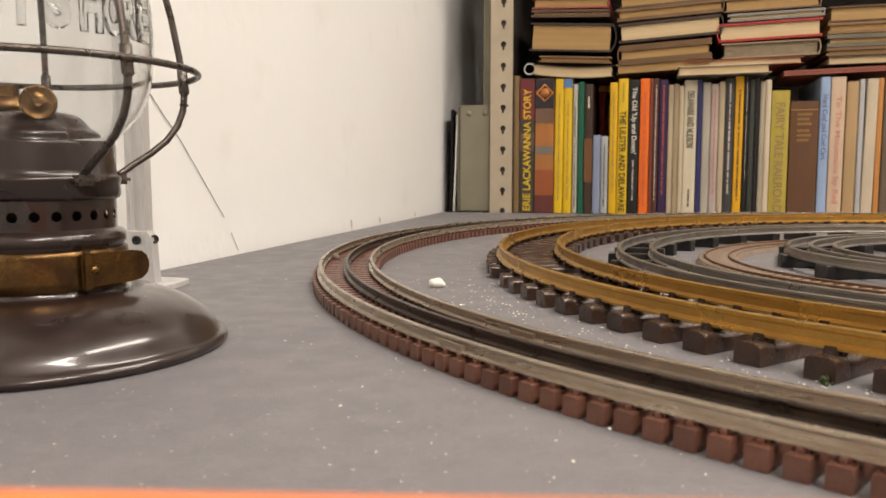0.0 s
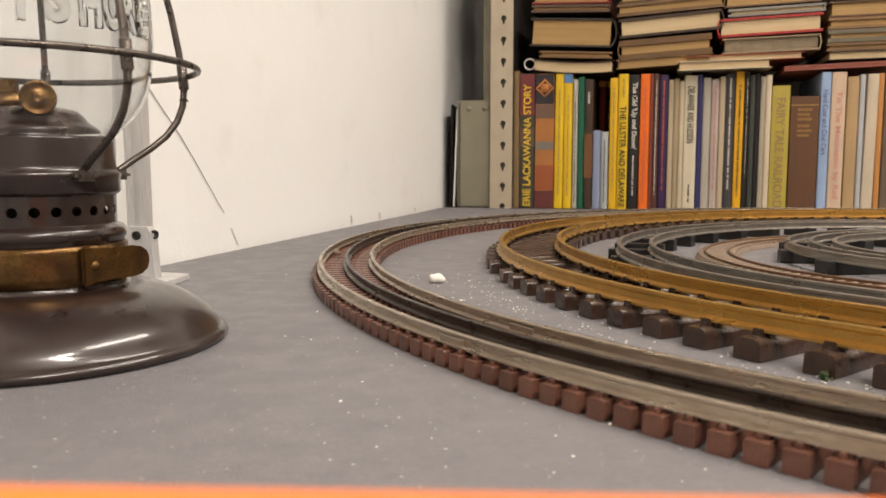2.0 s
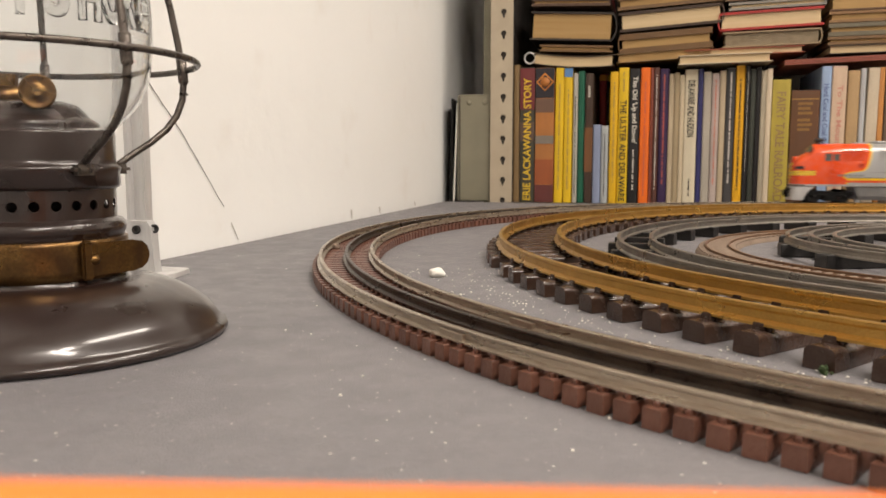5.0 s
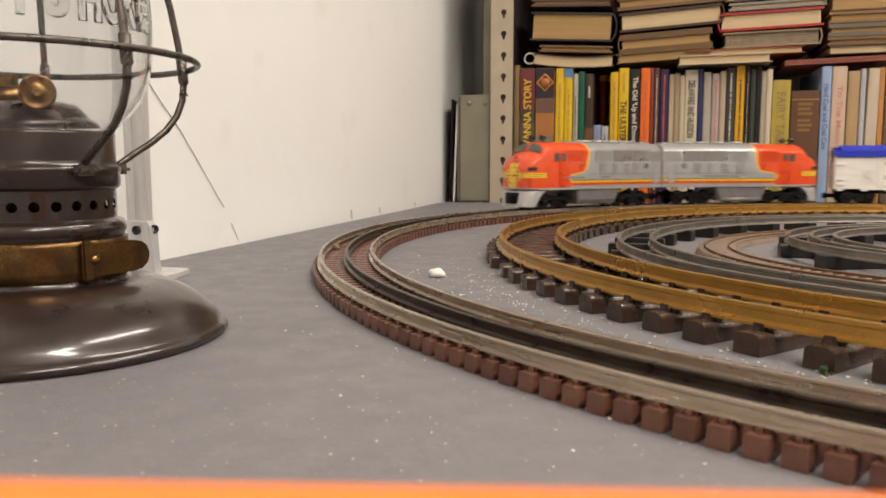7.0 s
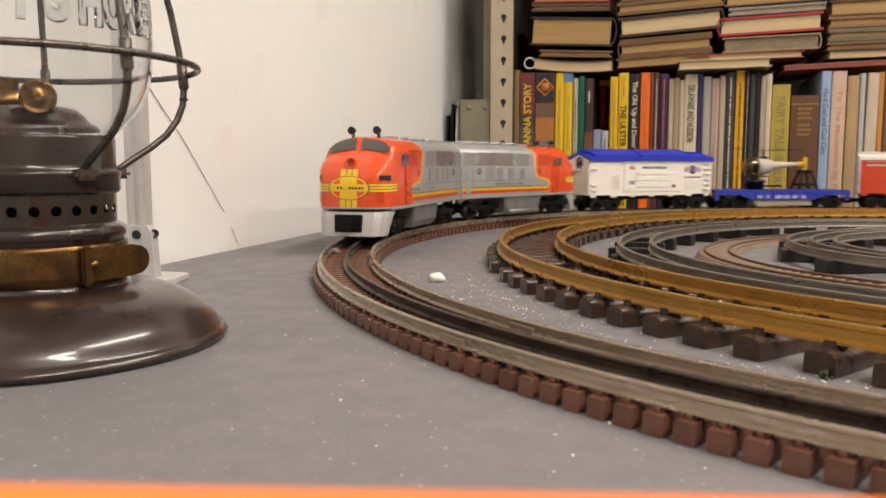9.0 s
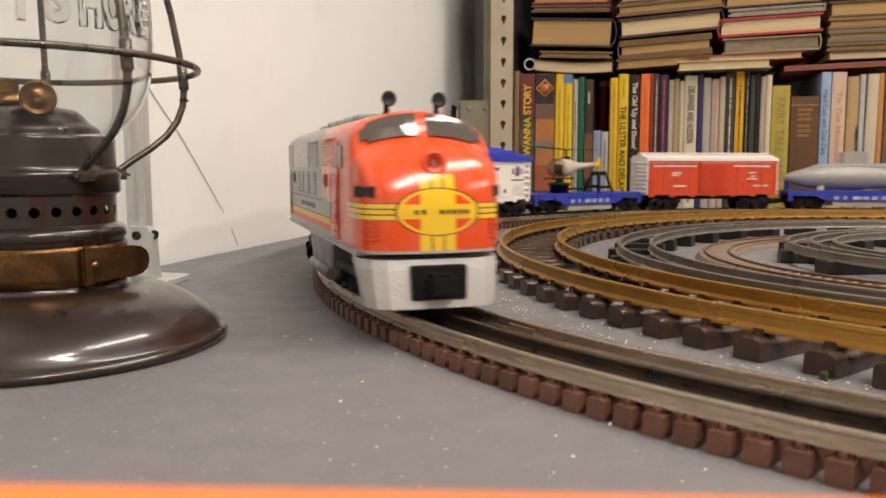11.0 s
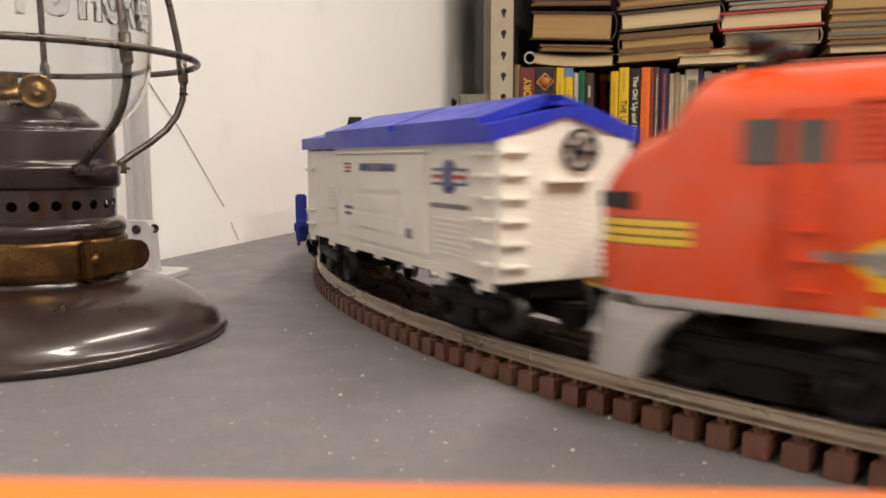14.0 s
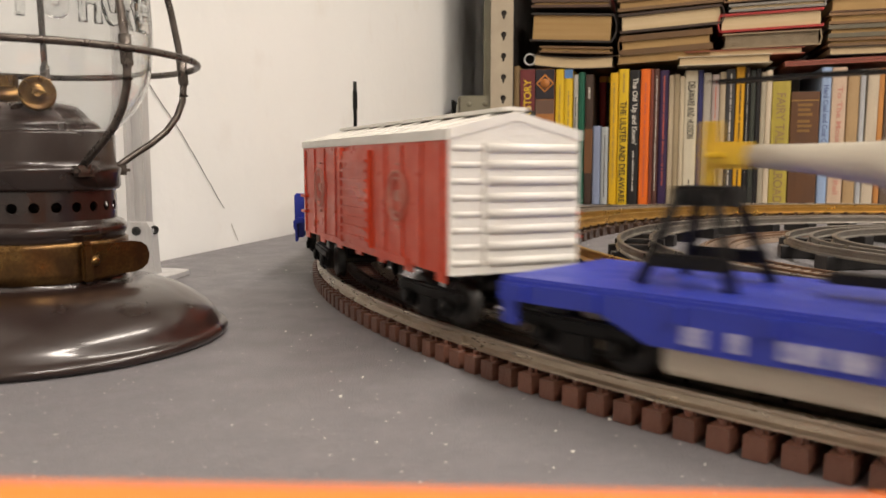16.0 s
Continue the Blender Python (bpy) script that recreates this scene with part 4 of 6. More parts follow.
standing_book(0.5494, 0.0159, 0.2017, (0.55, 0.46, 0.34), "plain cream softcover standing book", lean=0.6)
standing_book(0.5659, 0.0076, 0.2022, (0.50, 0.22, 0.06), "thin orange-brown softcover standing book")
standing_book(0.5741, 0.0113, 0.1987, (0.14, 0.10, 0.07), "dark brown cloth-bound standing book")
standing_book(0.5864, 0.0125, 0.1999, BEI, "plain beige softcover standing book")
standing_book(0.5997, 0.0154, 0.1963, (0.22, 0.12, 0.07), "brown cloth-bound book with worn edges")


def lying_book(s0, s1, z0, z1, cover, label, tilt=0.0, out=0.004, deep=0.17, white=False, board=0.0022, spine="right", wrap=False, sag=0.0):
    """A book lying on its side with its page edge to the front: two boards, a page block and a rounded spine at one end."""
    w, h = s1 - s0, z1 - z0
    b = new("book")
    b.matrix_world = SHELF @ pose(s0, out, z0, 0, tilt, 0)
    tagged(b, label, "book", "stacked books")
    mat = book_cloth(cover)
    bend = lambda x: sag * ((2 * x / w - 1) ** 2 - 1)

    def slab(xa, xb, ya, yb, za, zb, n=8):
        return loft([[(x, ya, za + bend(x)), (x, yb, za + bend(x)), (x, yb, zb + bend(x)), (x, ya, zb + bend(x))] for x in (xa + (xb - xa) * k / n for k in range(n + 1))])
    part("lower_board", slab(0, w, 0, deep, 0, board), mat, b)
    part("upper_board", slab(0, w, 0, deep, h - board, h), mat, b)
    in0, in1 = (0.004, 0.003) if spine == "right" else (0.003, 0.004)
    part("page_block", slab(in0, w - in1, 0.0035, deep - 0.004, board + 0.0001, h - board - 0.0001), M["film_wrap"] if wrap else M["pages_white" if white else "pages"], b)
    if spine:
        ex = w - 0.003 if spine == "right" else 0.003
        sg = 1 if spine == "right" else -1
        secs = []
        for y in (0, deep):
            arc = [(ex + sg * h * 0.22 * math.sin(math.pi * k / 8), y, h / 2 - h / 2 * math.cos(math.pi * k / 8) + bend(w)) for k in range(9)]
            secs.append(arc + [(p[0] - sg * 0.0016, p[1], p[2] * 0.9 + h * 0.05) for p in arc[::-1]])
        part("spine", loft(secs), mat, b)
    return b


BRN, DBR = (0.17, 0.095, 0.04), (0.05, 0.03, 0.02)
lying_book(0.0614, 0.1900, 0.2225, 0.2400, DBR, "sagging cream-paged book lying on the row", tilt=3.2, white=True, board=0.001, spine=None, sag=0.004)
lying_book(0.0720, 0.1860, 0.2415, 0.2520, BRN, "thin brown book in the stack", tilt=3.0, board=0.003, white=False, spine=None)
lying_book(0.0562, 0.1850, 0.2600, 0.3040, (0.03, 0.022, 0.018), "thick dark book with tan page edges", tilt=3.2, board=0.003)
lying_book(0.0587, 0.1817, 0.3120, 0.3240, (0.10, 0.055, 0.035), "brown book with dark edge", tilt=2.2, board=0.004)
lying_book(0.0600, 0.1800, 0.3255, 0.3420, (0.30, 0.05, 0.04), "red book on top of the stack", tilt=2.0)
lying_book(0.1935, 0.3360, 0.2190, 0.2330, (0.26, 0.17, 0.08), "worn brown book with frayed papers", tilt=-2.6, board=0.0012, spine=None)
lying_book(0.1990, 0.3350, 0.2315, 0.2620, (0.14, 0.075, 0.03), "thick brown cloth-bound book with worn edges", tilt=-3.0, board=0.009, spine="left")
lying_book(0.1970, 0.3480, 0.2655, 0.2950, DBR, "dark book with cream page edges", tilt=-3.4, white=True, board=0.004)
lying_book(0.1930, 0.3500, 0.2985, 0.3180, (0.16, 0.09, 0.04), "brown cloth book high in the stack", tilt=-3.0, board=0.005)
lying_book(0.1960, 0.3460, 0.3190, 0.3360, (0.10, 0.06, 0.03), "dark brown cloth book on the stack", tilt=-2.5)
lying_book(0.2849, 0.4180, 0.2120, 0.2250, (0.60, 0.52, 0.38), "cream folder jutting out over the row", tilt=-0.6, out=-0.014, white=True, board=0.001, spine=None)
lying_book(0.2950, 0.4640, 0.2255, 0.2350, (0.36, 0.10, 0.06), "cream-paged book with dull red boards", tilt=-0.6, white=True, board=0.001, spine=None)
lying_book(0.3492, 0.4850, 0.2365, 0.2590, (0.30, 0.22, 0.13), "book in crumpled clear wrapping", tilt=-1.0, wrap=True, board=0.002)
lying_book(0.3441, 0.4880, 0.2610, 0.2880, (0.36, 0.03, 0.025), "red book with pale page edges", tilt=-1.7, white=True, board=0.0035, spine="left")
lying_book(0.3560, 0.4900, 0.2905, 0.3020, (0.24, 0.22, 0.19), "grey book near the top of the stack", tilt=-1.5, board=0.0035, white=True)
lying_book(0.3500, 0.4840, 0.3045, 0.3240, (0.16, 0.09, 0.05), "brown book on top of the stack", tilt=-1.5)
lying_book(0.4374, 0.6100, 0.2085, 0.2160, (0.24, 0.07, 0.045), "thin red-brown folder lying across the row", tilt=-1.6, board=0.0035, spine=None)
lying_book(0.4961, 0.6200, 0.2230, 0.2345, (0.10, 0.07, 0.05), "thin cream-paged booklet in the stack", tilt=-0.5, white=True, board=0.0008, spine=None)
lying_book(0.4941, 0.6200, 0.2355, 0.2470, BRN, "brown cloth-bound book with worn edges", tilt=-0.4, board=0.004)
lying_book(0.4947, 0.6200, 0.2478, 0.2660, (0.14, 0.12, 0.08), "grey-brown cloth-bound book with worn edges", tilt=-0.4, board=0.006)
lying_book(0.4946, 0.6200, 0.2670, 0.2830, (0.22, 0.12, 0.05), "tan-brown cloth-bound book with worn edges", tilt=-0.4, board=0.004)
lying_book(0.4950, 0.6200, 0.2840, 0.3060, (0.12, 0.06, 0.03), "dark brown cloth book on the stack", tilt=-0.4)
# loose ring on the row
ob = part("metal_ring", rod([(0.0085 * math.cos(a), 0.0, 0.0085 * math.sin(a)) for a in (k * math.tau / 28 for k in range(28))], 0.0014, 8, closed=True), M["alu"])
ob.matrix_world = SHELF @ pose(0.056, 0.012, 0.2320, 0, 0, 10)
tagged(ob, "small grey metal ring lying on the books", "ring")
# ---- train ----
# angle of the joint between the two engines round the loop, by time
RUN = ((0, 14), (2, 20), (3, 29), (4, 41), (5, 63), (6.3, 93.4), (6.5, 98.2), (7, 110), (7.5, 121.5), (8, 131.6), (8.5, 141.4), (9, 151), (9.2, 154.7), (11.3, 190.0),
       (11.5, 194.0), (12, 204.0), (12.5, 214.1), (13, 223.7), (13.5, 234.0), (14, 244.7), (14.5, 255.3), (15, 265.9), (15.5, 276.5), (16, 286.6))
# middles of the vehicles, in degrees from that joint: engines, box car, flat car, box car, flat car, caboose
MIDDLES = (13, -12.5, -38.2, -60.1, -82.6, -105.5, -126.75)


def joint_angle(t):
    """Smooth course through the rows of RUN."""
    ts, qs = [r[0] for r in RUN], [r[1] for r in RUN]
    sl = [(qs[1] - qs[0]) / (ts[1] - ts[0])]
    for k in range(1, len(ts) - 1):
        a, b = (qs[k] - qs[k - 1]) / (ts[k] - ts[k - 1]), (qs[k + 1] - qs[k]) / (ts[k + 1] - ts[k])
        sl.append(2 * a * b / (a + b))
    sl.append((qs[-1] - qs[-2]) / (ts[-1] - ts[-2]))
    k = max(j for j in range(len(ts) - 1) if ts[j] <= t + 1e-9)
    h = ts[k + 1] - ts[k]
    u = (t - ts[k]) / h
    return ((2 * u**3 - 3 * u**2 + 1) * qs[k] + (u**3 - 2 * u**2 + u) * h * sl[k] + (-2 * u**3 + 3 * u**2) * qs[k + 1] + (u**3 - u**2) * h * sl[k + 1])


def on_loop(theta, r, turn=90):
    a = radians(theta)
    return pose(CX + r * math.cos(a), CY + r * math.sin(a), 0, 0, 0, theta + turn)


RAIL = 0.0121


def truck(parent, x, steer, half=0.021, wheel=0.0088, heavy=True):
    """A four-wheeled truck with side frames, set to the curve."""
    base = part("truck", box(-half * 0.5, half * 0.5, -0.010, 0.010, RAIL + wheel * 0.7, RAIL + wheel * 1.7, 0.001), M["black"], parent)
    base.matrix_basis = pose(x, 0, 0, 0, 0, steer)
    for sgn in (-1, 1):
        yo, yi = sgn * 0.0225, sgn * 0.0190
        y0, y1 = min(yo, yi), max(yo, yi)
        f = box(-half * 1.25, half * 1.25, y0, y1, RAIL + wheel * 1.15, RAIL + wheel * 1.7, 0.0008)
        for xx in (-half * 0.8, half * 0.8):
            box(xx - 0.0042, xx + 0.0042, y0, y1 + 0.0008 * sgn, RAIL + wheel * 0.55, RAIL + wheel * 1.45, 0.0008, f)
            lathe([(0.0026, 0), (0.0024, 0.0016), (0.0010, 0.0020)], 12, f, Matrix.Translation((xx, yo, RAIL + wheel)) @ pose(0, 0, 0, 90 * sgn * -1 if sgn > 0 else 90, 0, 0))
        box(-half * 0.35, half * 0.35, y0, y1, RAIL + wheel * 0.3, RAIL + wheel * 1.3, 0.001, f)
        if heavy:
            for xx in (-half * 0.22, 0, half * 0.22):
                box(xx - 0.0011, xx + 0.0011, min(yo, yo + sgn * 0.0012), max(yo, yo + sgn * 0.0012), RAIL + wheel * 0.4, RAIL + wheel * 1.2, 0.0003, f)
        part("side_frame", f, M["black"], base)
    for xx in (-half * 0.8, half * 0.8):
        w = lathe([(wheel * 0.35, -0.0172), (wheel * 0.8, -0.0168), (wheel, -0.0166), (wheel, -0.0142), (wheel * 1.1, -0.0136), (wheel * 1.1, -0.0128), (0.0015, -0.0124),
                   (0.0015, 0.0124), (wheel * 1.1, 0.0128), (wheel * 1.1, 0.0136), (wheel, 0.0142), (wheel, 0.0166), (wheel * 0.8, 0.0168), (wheel * 0.35, 0.0172)], 28)
        part("wheelset", w, M["wheel"], base).matrix_basis = pose(xx, 0, RAIL + wheel, 90, 0, 0)
    return base


def coupler(parent, x, sgn):
    c = box(min(x - sgn * 0.012, x + sgn * 0.008), max(x - sgn * 0.012, x + sgn * 0.008), -0.0028, 0.0028, 0.0195, 0.0245, 0.0008)
    box(min(x + sgn * 0.003, x + sgn * 0.010), max(x + sgn * 0.003, x + sgn * 0.010), -0.0045, 0.0032, 0.0180, 0.0258, 0.0012, c)
    part("coupler", c, M["black"], parent)


# stations of the engine shell: x, half width, shoulder height, crown height
NOSE = ((-0.1085, 0.0280, 0.0785, 0.0895), (-0.1070, 0.0285, 0.0795, 0.0910), (0.0760, 0.0285, 0.0780, 0.0908), (0.0830, 0.0284, 0.0772, 0.0900), (0.0850, 0.0284, 0.0764, 0.0888),
        (0.0870, 0.0283, 0.0748, 0.0860), (0.0885, 0.0283, 0.0730, 0.0826), (0.0900, 0.0282, 0.0712, 0.0796), (0.0920, 0.0281, 0.0698, 0.0782), (0.0950, 0.0279, 0.0684, 0.0770),
        (0.0985, 0.0275, 0.0664, 0.0752), (0.1020, 0.0267, 0.0640, 0.0727), (0.1050, 0.0252, 0.0612, 0.0694), (0.1075, 0.0225, 0.0582, 0.0655), (0.1095, 0.0180, 0.0552, 0.0612),
        (0.1107, 0.0120, 0.0515, 0.0565), (0.1111, 0.0060, 0.0490, 0.0515))


def hull(x, y):
    """Height of the engine body's roof skin at x, y."""
    xs = [s[0] for s in NOSE]
    hw, zs, zt = (np.interp(x, xs, [s[k] for s in NOSE]) for k in (1, 2, 3))
    return zs + (zt - zs) * math.sqrt(max(0.0, 1 - (y / hw) ** 2))


def engine(bend, label):
    """Streamlined cab engine, nose towards +x; bend: +1 where the curve turns to its left."""
    e = tagged(new("diesel_engine"), label, "toy train engine", "train")
    secs = []
    for x, hw, zs, zt in NOSE:
        prof = [(-hw * 0.985, 0.0362), (hw * 0.985, 0.0362), (hw, 0.040)]
        for k in range(17):
            a = math.pi * k / 16
            prof.append((hw * math.cos(a), zs + (zt - zs) * math.sin(a)))
        prof.append((-hw, 0.040))
        secs.append([(x, y, z) for y, z in prof])
    body = part("body", loft(secs), M["warbonnet"], e, "red and silver engine shell", True)
    body.data.set_sharp_from_angle(angle=radians(40))
    part("sill", box(-0.1085, 0.0960, -0.0288, 0.0288, 0.0345, 0.0368, 0.0006), M["silver"], e)
    for sg in (-1, 1):
        # windscreen panes laid on the sloping skin
        bm = bmesh.new()
        grid = [[bm.verts.new((0.0850 + 0.0048 * u / 5 + 0.0006, sg * (0.0022 + 0.0225 * v / 8), hull(0.0850 + 0.0048 * u / 5, 0.0022 + 0.0225 * v / 8) + 0.0005)) for v in range(9)] for u in range(6)]
        for u in range(5):
            for v in range(8):
                if (v == 7 and u == 0) or (v == 7 and u == 4):
                    continue
                bm.faces.new((grid[u][v], grid[u][v + 1], grid[u + 1][v + 1], grid[u + 1][v]))
        bmesh.ops.recalc_face_normals(bm, faces=bm.faces[:])
        part("windscreen", bm, M["cab_glass"], e, "smoky windscreen pane", True)
        y0, y1 = (-0.0290, -0.0280) if sg < 0 else (0.0280, 0.0290)
        for xa, xb in ((0.0545, 0.0620), (0.0640, 0.0722)):
            part("cab_window", box(xa, xb, y0, y1, 0.0675, 0.0770, 0.0004), M["cab_glass"], e)
        part("side_panel", box(-0.082, -0.022, y0 * 0.996, y1 * 0.996, 0.0680, 0.0812, 0.0003), M["mirror"], e, "polished blank window panel")
        g = bmesh.new()
        for k in range(8):
            z = 0.0686 + k * 0.0016
            box(-0.1060, -0.0845, y0, y1, z, z + 0.0008, 0, g)
        part("grille", g, M["silver"], e)
        g = bmesh.new()
        for k in range(8):
            z = 0.0686 + k * 0.0016
            box(-0.0200, 0.0080, y0, y1, z, z + 0.0008, 0, g)
        part("grille", g, M["silver"], e)
        # grab irons by the cab door
        for xx in (0.0515, 0.0655):
            part("grab_iron", rod([(xx, sg * 0.0285, 0.044), (xx, sg * 0.0298, 0.0445), (xx, sg * 0.0298, 0.0645), (xx, sg * 0.0285, 0.065)], 0.0004, 6), M["red"], e)
        for k in range(3):
            part("step", box(0.0545, 0.0615, *sorted((sg * 0.0284, sg * 0.0299)), 0.0410 + k * 0.0062, 0.0418 + k * 0.0062, 0.0002), M["red"], e)
        part("rear_grab_iron", rod([(-0.0905, sg * 0.0285, 0.044), (-0.0905, sg * 0.0298, 0.0445), (-0.0905, sg * 0.0298, 0.0635), (-0.0905, sg * 0.0285, 0.064)], 0.0004, 6), M["silver"], e)
        g = bmesh.new()
        for k in range(8):
            z = 0.0686 + k * 0.0016
            box(0.0250, 0.0510, y0, y1, z, z + 0.0008, 0, g)
        part("cab_grille", g, M["red"], e)
        for xa, xb in ((-0.068, -0.056), (-0.050, -0.042), (-0.030, -0.021), (-0.009, 0.000)):
            g = bmesh.new()
            for k in range(7):
                z = 0.0545 + k * 0.0017
                box(xa, xb, y0 * 1.006, y1 * 1.006, z, z + 0.0007, 0, g)
            part("louvre", g, M["silver"], e)
        for xp in (-0.080, 0.029):
            p = part("porthole", lathe([(0.0032, 0), (0.0032, 0.0005), (0.0024, 0.0006), (0.0024, 0.0001), (0.0001, 0.0001)], 20), M["cab_glass"] if xp < 0 else M["box_red"], e)
            p.matrix_basis = pose(xp, sg * 0.0284, 0.0620, 90 * sg * -1, 0, 0)
        part("belt_line", box(-0.107, 0.018, y0 * 0.9965, y1 * 0.9965, 0.0524, 0.0529), M["grey_print"], e)
        part("door", box(0.0530, 0.0630, y0 * 0.997, y1 * 0.997, 0.0380, 0.0790, 0.0003), M["red"], e)
        part("door_line", box(0.0634, 0.0638, y0 * 0.999, y1 * 0.999, 0.0380, 0.0790), M["box_red"], e)
        part("rear_door", box(-0.1010, -0.0935, y0 * 0.997, y1 * 0.997, 0.0400, 0.0665, 0.0003), M["silver"], e)
        # lettering on the flank, as plain bars
        for k, wd in enumerate((0.0046, 0.0050, 0.0050, 0.0044, 0.0050)):
            xx = sg * (-1) * (-0.052 + k * 0.0066) if sg > 0 else -0.052 + k * 0.0066
            part("flank_print", box(xx, xx + wd, y0 * 0.9985, y1 * 0.9985, 0.0478, 0.0500), M["grey_print"], e)
        for k in range(2):
            part("flank_print", box(-0.016 + k * 0.0066, -0.011 + k * 0.0066, y0 * 0.9985, y1 * 0.9985, 0.0478, 0.0500), M["grey_print"], e)
        n = part("number_board", box(-0.0056, 0.0056, -0.0008, 0.0008, -0.0021, 0.0021, 0.0003), M["dark_print"], e)
        n.matrix_basis = pose(0.1022, sg * 0.0259, 0.0590, 0, 0, -sg * 28)
        m = part("nose_vent", merge(bmesh.new(), box(-0.003, 0.003, -0.0004, 0.0004, 0, 0.0006)), M["red"], e)
        m.matrix_basis = pose(0.1066, sg * 0.0237, 0.0412, 0, 0, -sg * 52)
        for k in range(1, 5):
            twin(m, pose(0.1066, sg * 0.0237, 0.0412 + k * 0.0017, 0, 0, -sg * 52))
        # roof horn
        hn = lathe([(0.0018, 0), (0.0012, 0.0012), (0.0012, 0.0048)], 12)
        lathe([(0.0010, -0.004), (0.0018, -0.001), (0.0030, 0.0032), (0.0032, 0.0042), (0.0022, 0.0036)], 16, hn, pose(0, 0, 0.0058, 0, 90, 0))
        part("horn", hn, M["wheel"], e, "grey metal roof horn", True).matrix_basis = pose(0.074, sg * 0.0105, hull(0.074, 0.0105) - 0.0004)
    hl = part("headlight", lathe([(0.0048, -0.004), (0.0048, 0.0014), (0.0040, 0.0020), (0.0034, 0.0012), (0.0026, 0.0004), (0.0001, 0.0)], 24), M["red"], e, "round red-rimmed headlight", True)
    hl.matrix_basis = pose(0.1048, 0, 0.0694, 0, 76, 0)
    ln = part("lens", lathe([(0.0026, 0.0006), (0.0018, 0.0016), (0.0002, 0.002)], 16), M["amber"], hl)
    # emblem lettering as plain bars
    hws, xs = [-s[1] for s in NOSE[-6:]], [s[0] for s in NOSE[-6:]]
    for y in (0.0112, 0.0088, 0.0062, 0.0038, 0.0013, -0.0056, -0.0084):
        xf = float(np.interp(-abs(y), hws, xs))
        n = part("emblem_print", box(-0.0008, 0.0003, -0.0007, 0.0007, 0.0508, 0.0524), M["dark_print"], e)
        n.matrix_basis = pose(xf, y, 0, 0, 0, math.copysign(min(40.0, abs(y) * 2200), y))
    # roof fans and hatches
    for x in (-0.070, -0.046, -0.022, 0.002):
        part("roof_fan", lathe([(0.0105, 0), (0.0105, 0.0024), (0.0085, 0.0032), (0.0075, 0.0022), (0.0020, 0.0016), (0.0008, 0.0024)], 24), M["silver"], e, "", True).matrix_basis = pose(x, 0, 0.0904)
    part("roof_hatch", box(-0.103, -0.086, -0.010, 0.010, 0.0890, 0.0924, 0.0008), M["silver"], e)
    part("roof_hatch", box(0.018, 0.034, -0.008, 0.008, 0.0895, 0.0922, 0.0008), M["silver"], e)
    # rear end: ladder of rungs, small windows, door in an arched frame, bumper step
    for k in range(7):
        part("rung", box(-0.1113, -0.1083, 0.0125, 0.0240, 0.0415 + k * 0.0046, 0.0424 + k * 0.0046, 0.0003), M["pilot"], e)
        part("rung", box(-0.1113, -0.1083, -0.0240, -0.0125, 0.0415 + k * 0.0046, 0.0424 + k * 0.0046, 0.0003), M["pilot"], e)
    for sg in (-1, 1):
        part("end_window", box(-0.1091, -0.1081, *sorted((sg * 0.0120, sg * 0.0165)), 0.0770, 0.0815, 0.0003), M["box_red"], e)
        # unlit pane; its faint orange glow is added in the material
        part("end_window", box(-0.1091, -0.1081, *sorted((sg * 0.0165, sg * 0.0215)), 0.0722, 0.0752, 0.0003), M["glow_orange"], e, "small orange end window")
        part("door_post", box(-0.1125, -0.1082, *sorted((sg * 0.0095, sg * 0.0115)), 0.0375, 0.0760, 0.0006), M["silver"], e)
    part("door_arch", loft([[(x, r * math.cos(a), 0.0750 + 0.6 * r * math.sin(a)) for r, a in [(0.0116, math.pi * k / 10) for k in range(11)] + [(0.0094, math.pi * k / 10) for k in range(10, -1, -1)]] for x in (-0.1126, -0.1082)]), M["silver"], e)
    part("end_door", box(-0.1095, -0.1082, -0.0092, 0.0092, 0.0375, 0.0790, 0.0004), M["silver"], e)
    part("door_window", box(-0.1099, -0.1090, -0.0050, 0.0050, 0.0640, 0.0735, 0.0004), M["cab_glass"], e)
    part("door_rail", box(-0.1108, -0.1090, -0.0092, 0.0092, 0.0575, 0.0584, 0.0003), M["pilot"], e)
    part("marker_lamp", lathe([(0.0016, 0), (0.0016, 0.0016), (0.0006, 0.0022)], 12, None, pose(-0.1083, 0.0175, 0.0505, 0, -90, 0)), M["brass"], e)
    part("bumper_step", box(-0.1122, -0.1080, -0.0278, 0.0278, 0.0350, 0.0385, 0.0008), M["pilot"], e)
    # fuel tank between the trucks
    part("fuel_tank", loft([[(x0, -w, 0.0365), (x0, w, 0.0365), (x0 + d, w * 0.98, 0.022), (x0 + d, w * 0.86, 0.0168), (x0 + d, -w * 0.86, 0.0168), (x0 + d, -w * 0.98, 0.022)] for x0, w, d in ((-0.036, 0.0262, 0.006), (-0.033, 0.0270, 0.006), (0.033, 0.0270, -0.006), (0.036, 0.0262, -0.006))]), M["tank"], e)
    part("air_tank", rod([(-0.028, -0.0255, 0.0185), (0.028, -0.0255, 0.0185)], 0.0030, 14), M["tank"], e)
    # pilot under the nose, its rear edge swept forward
    secs = []
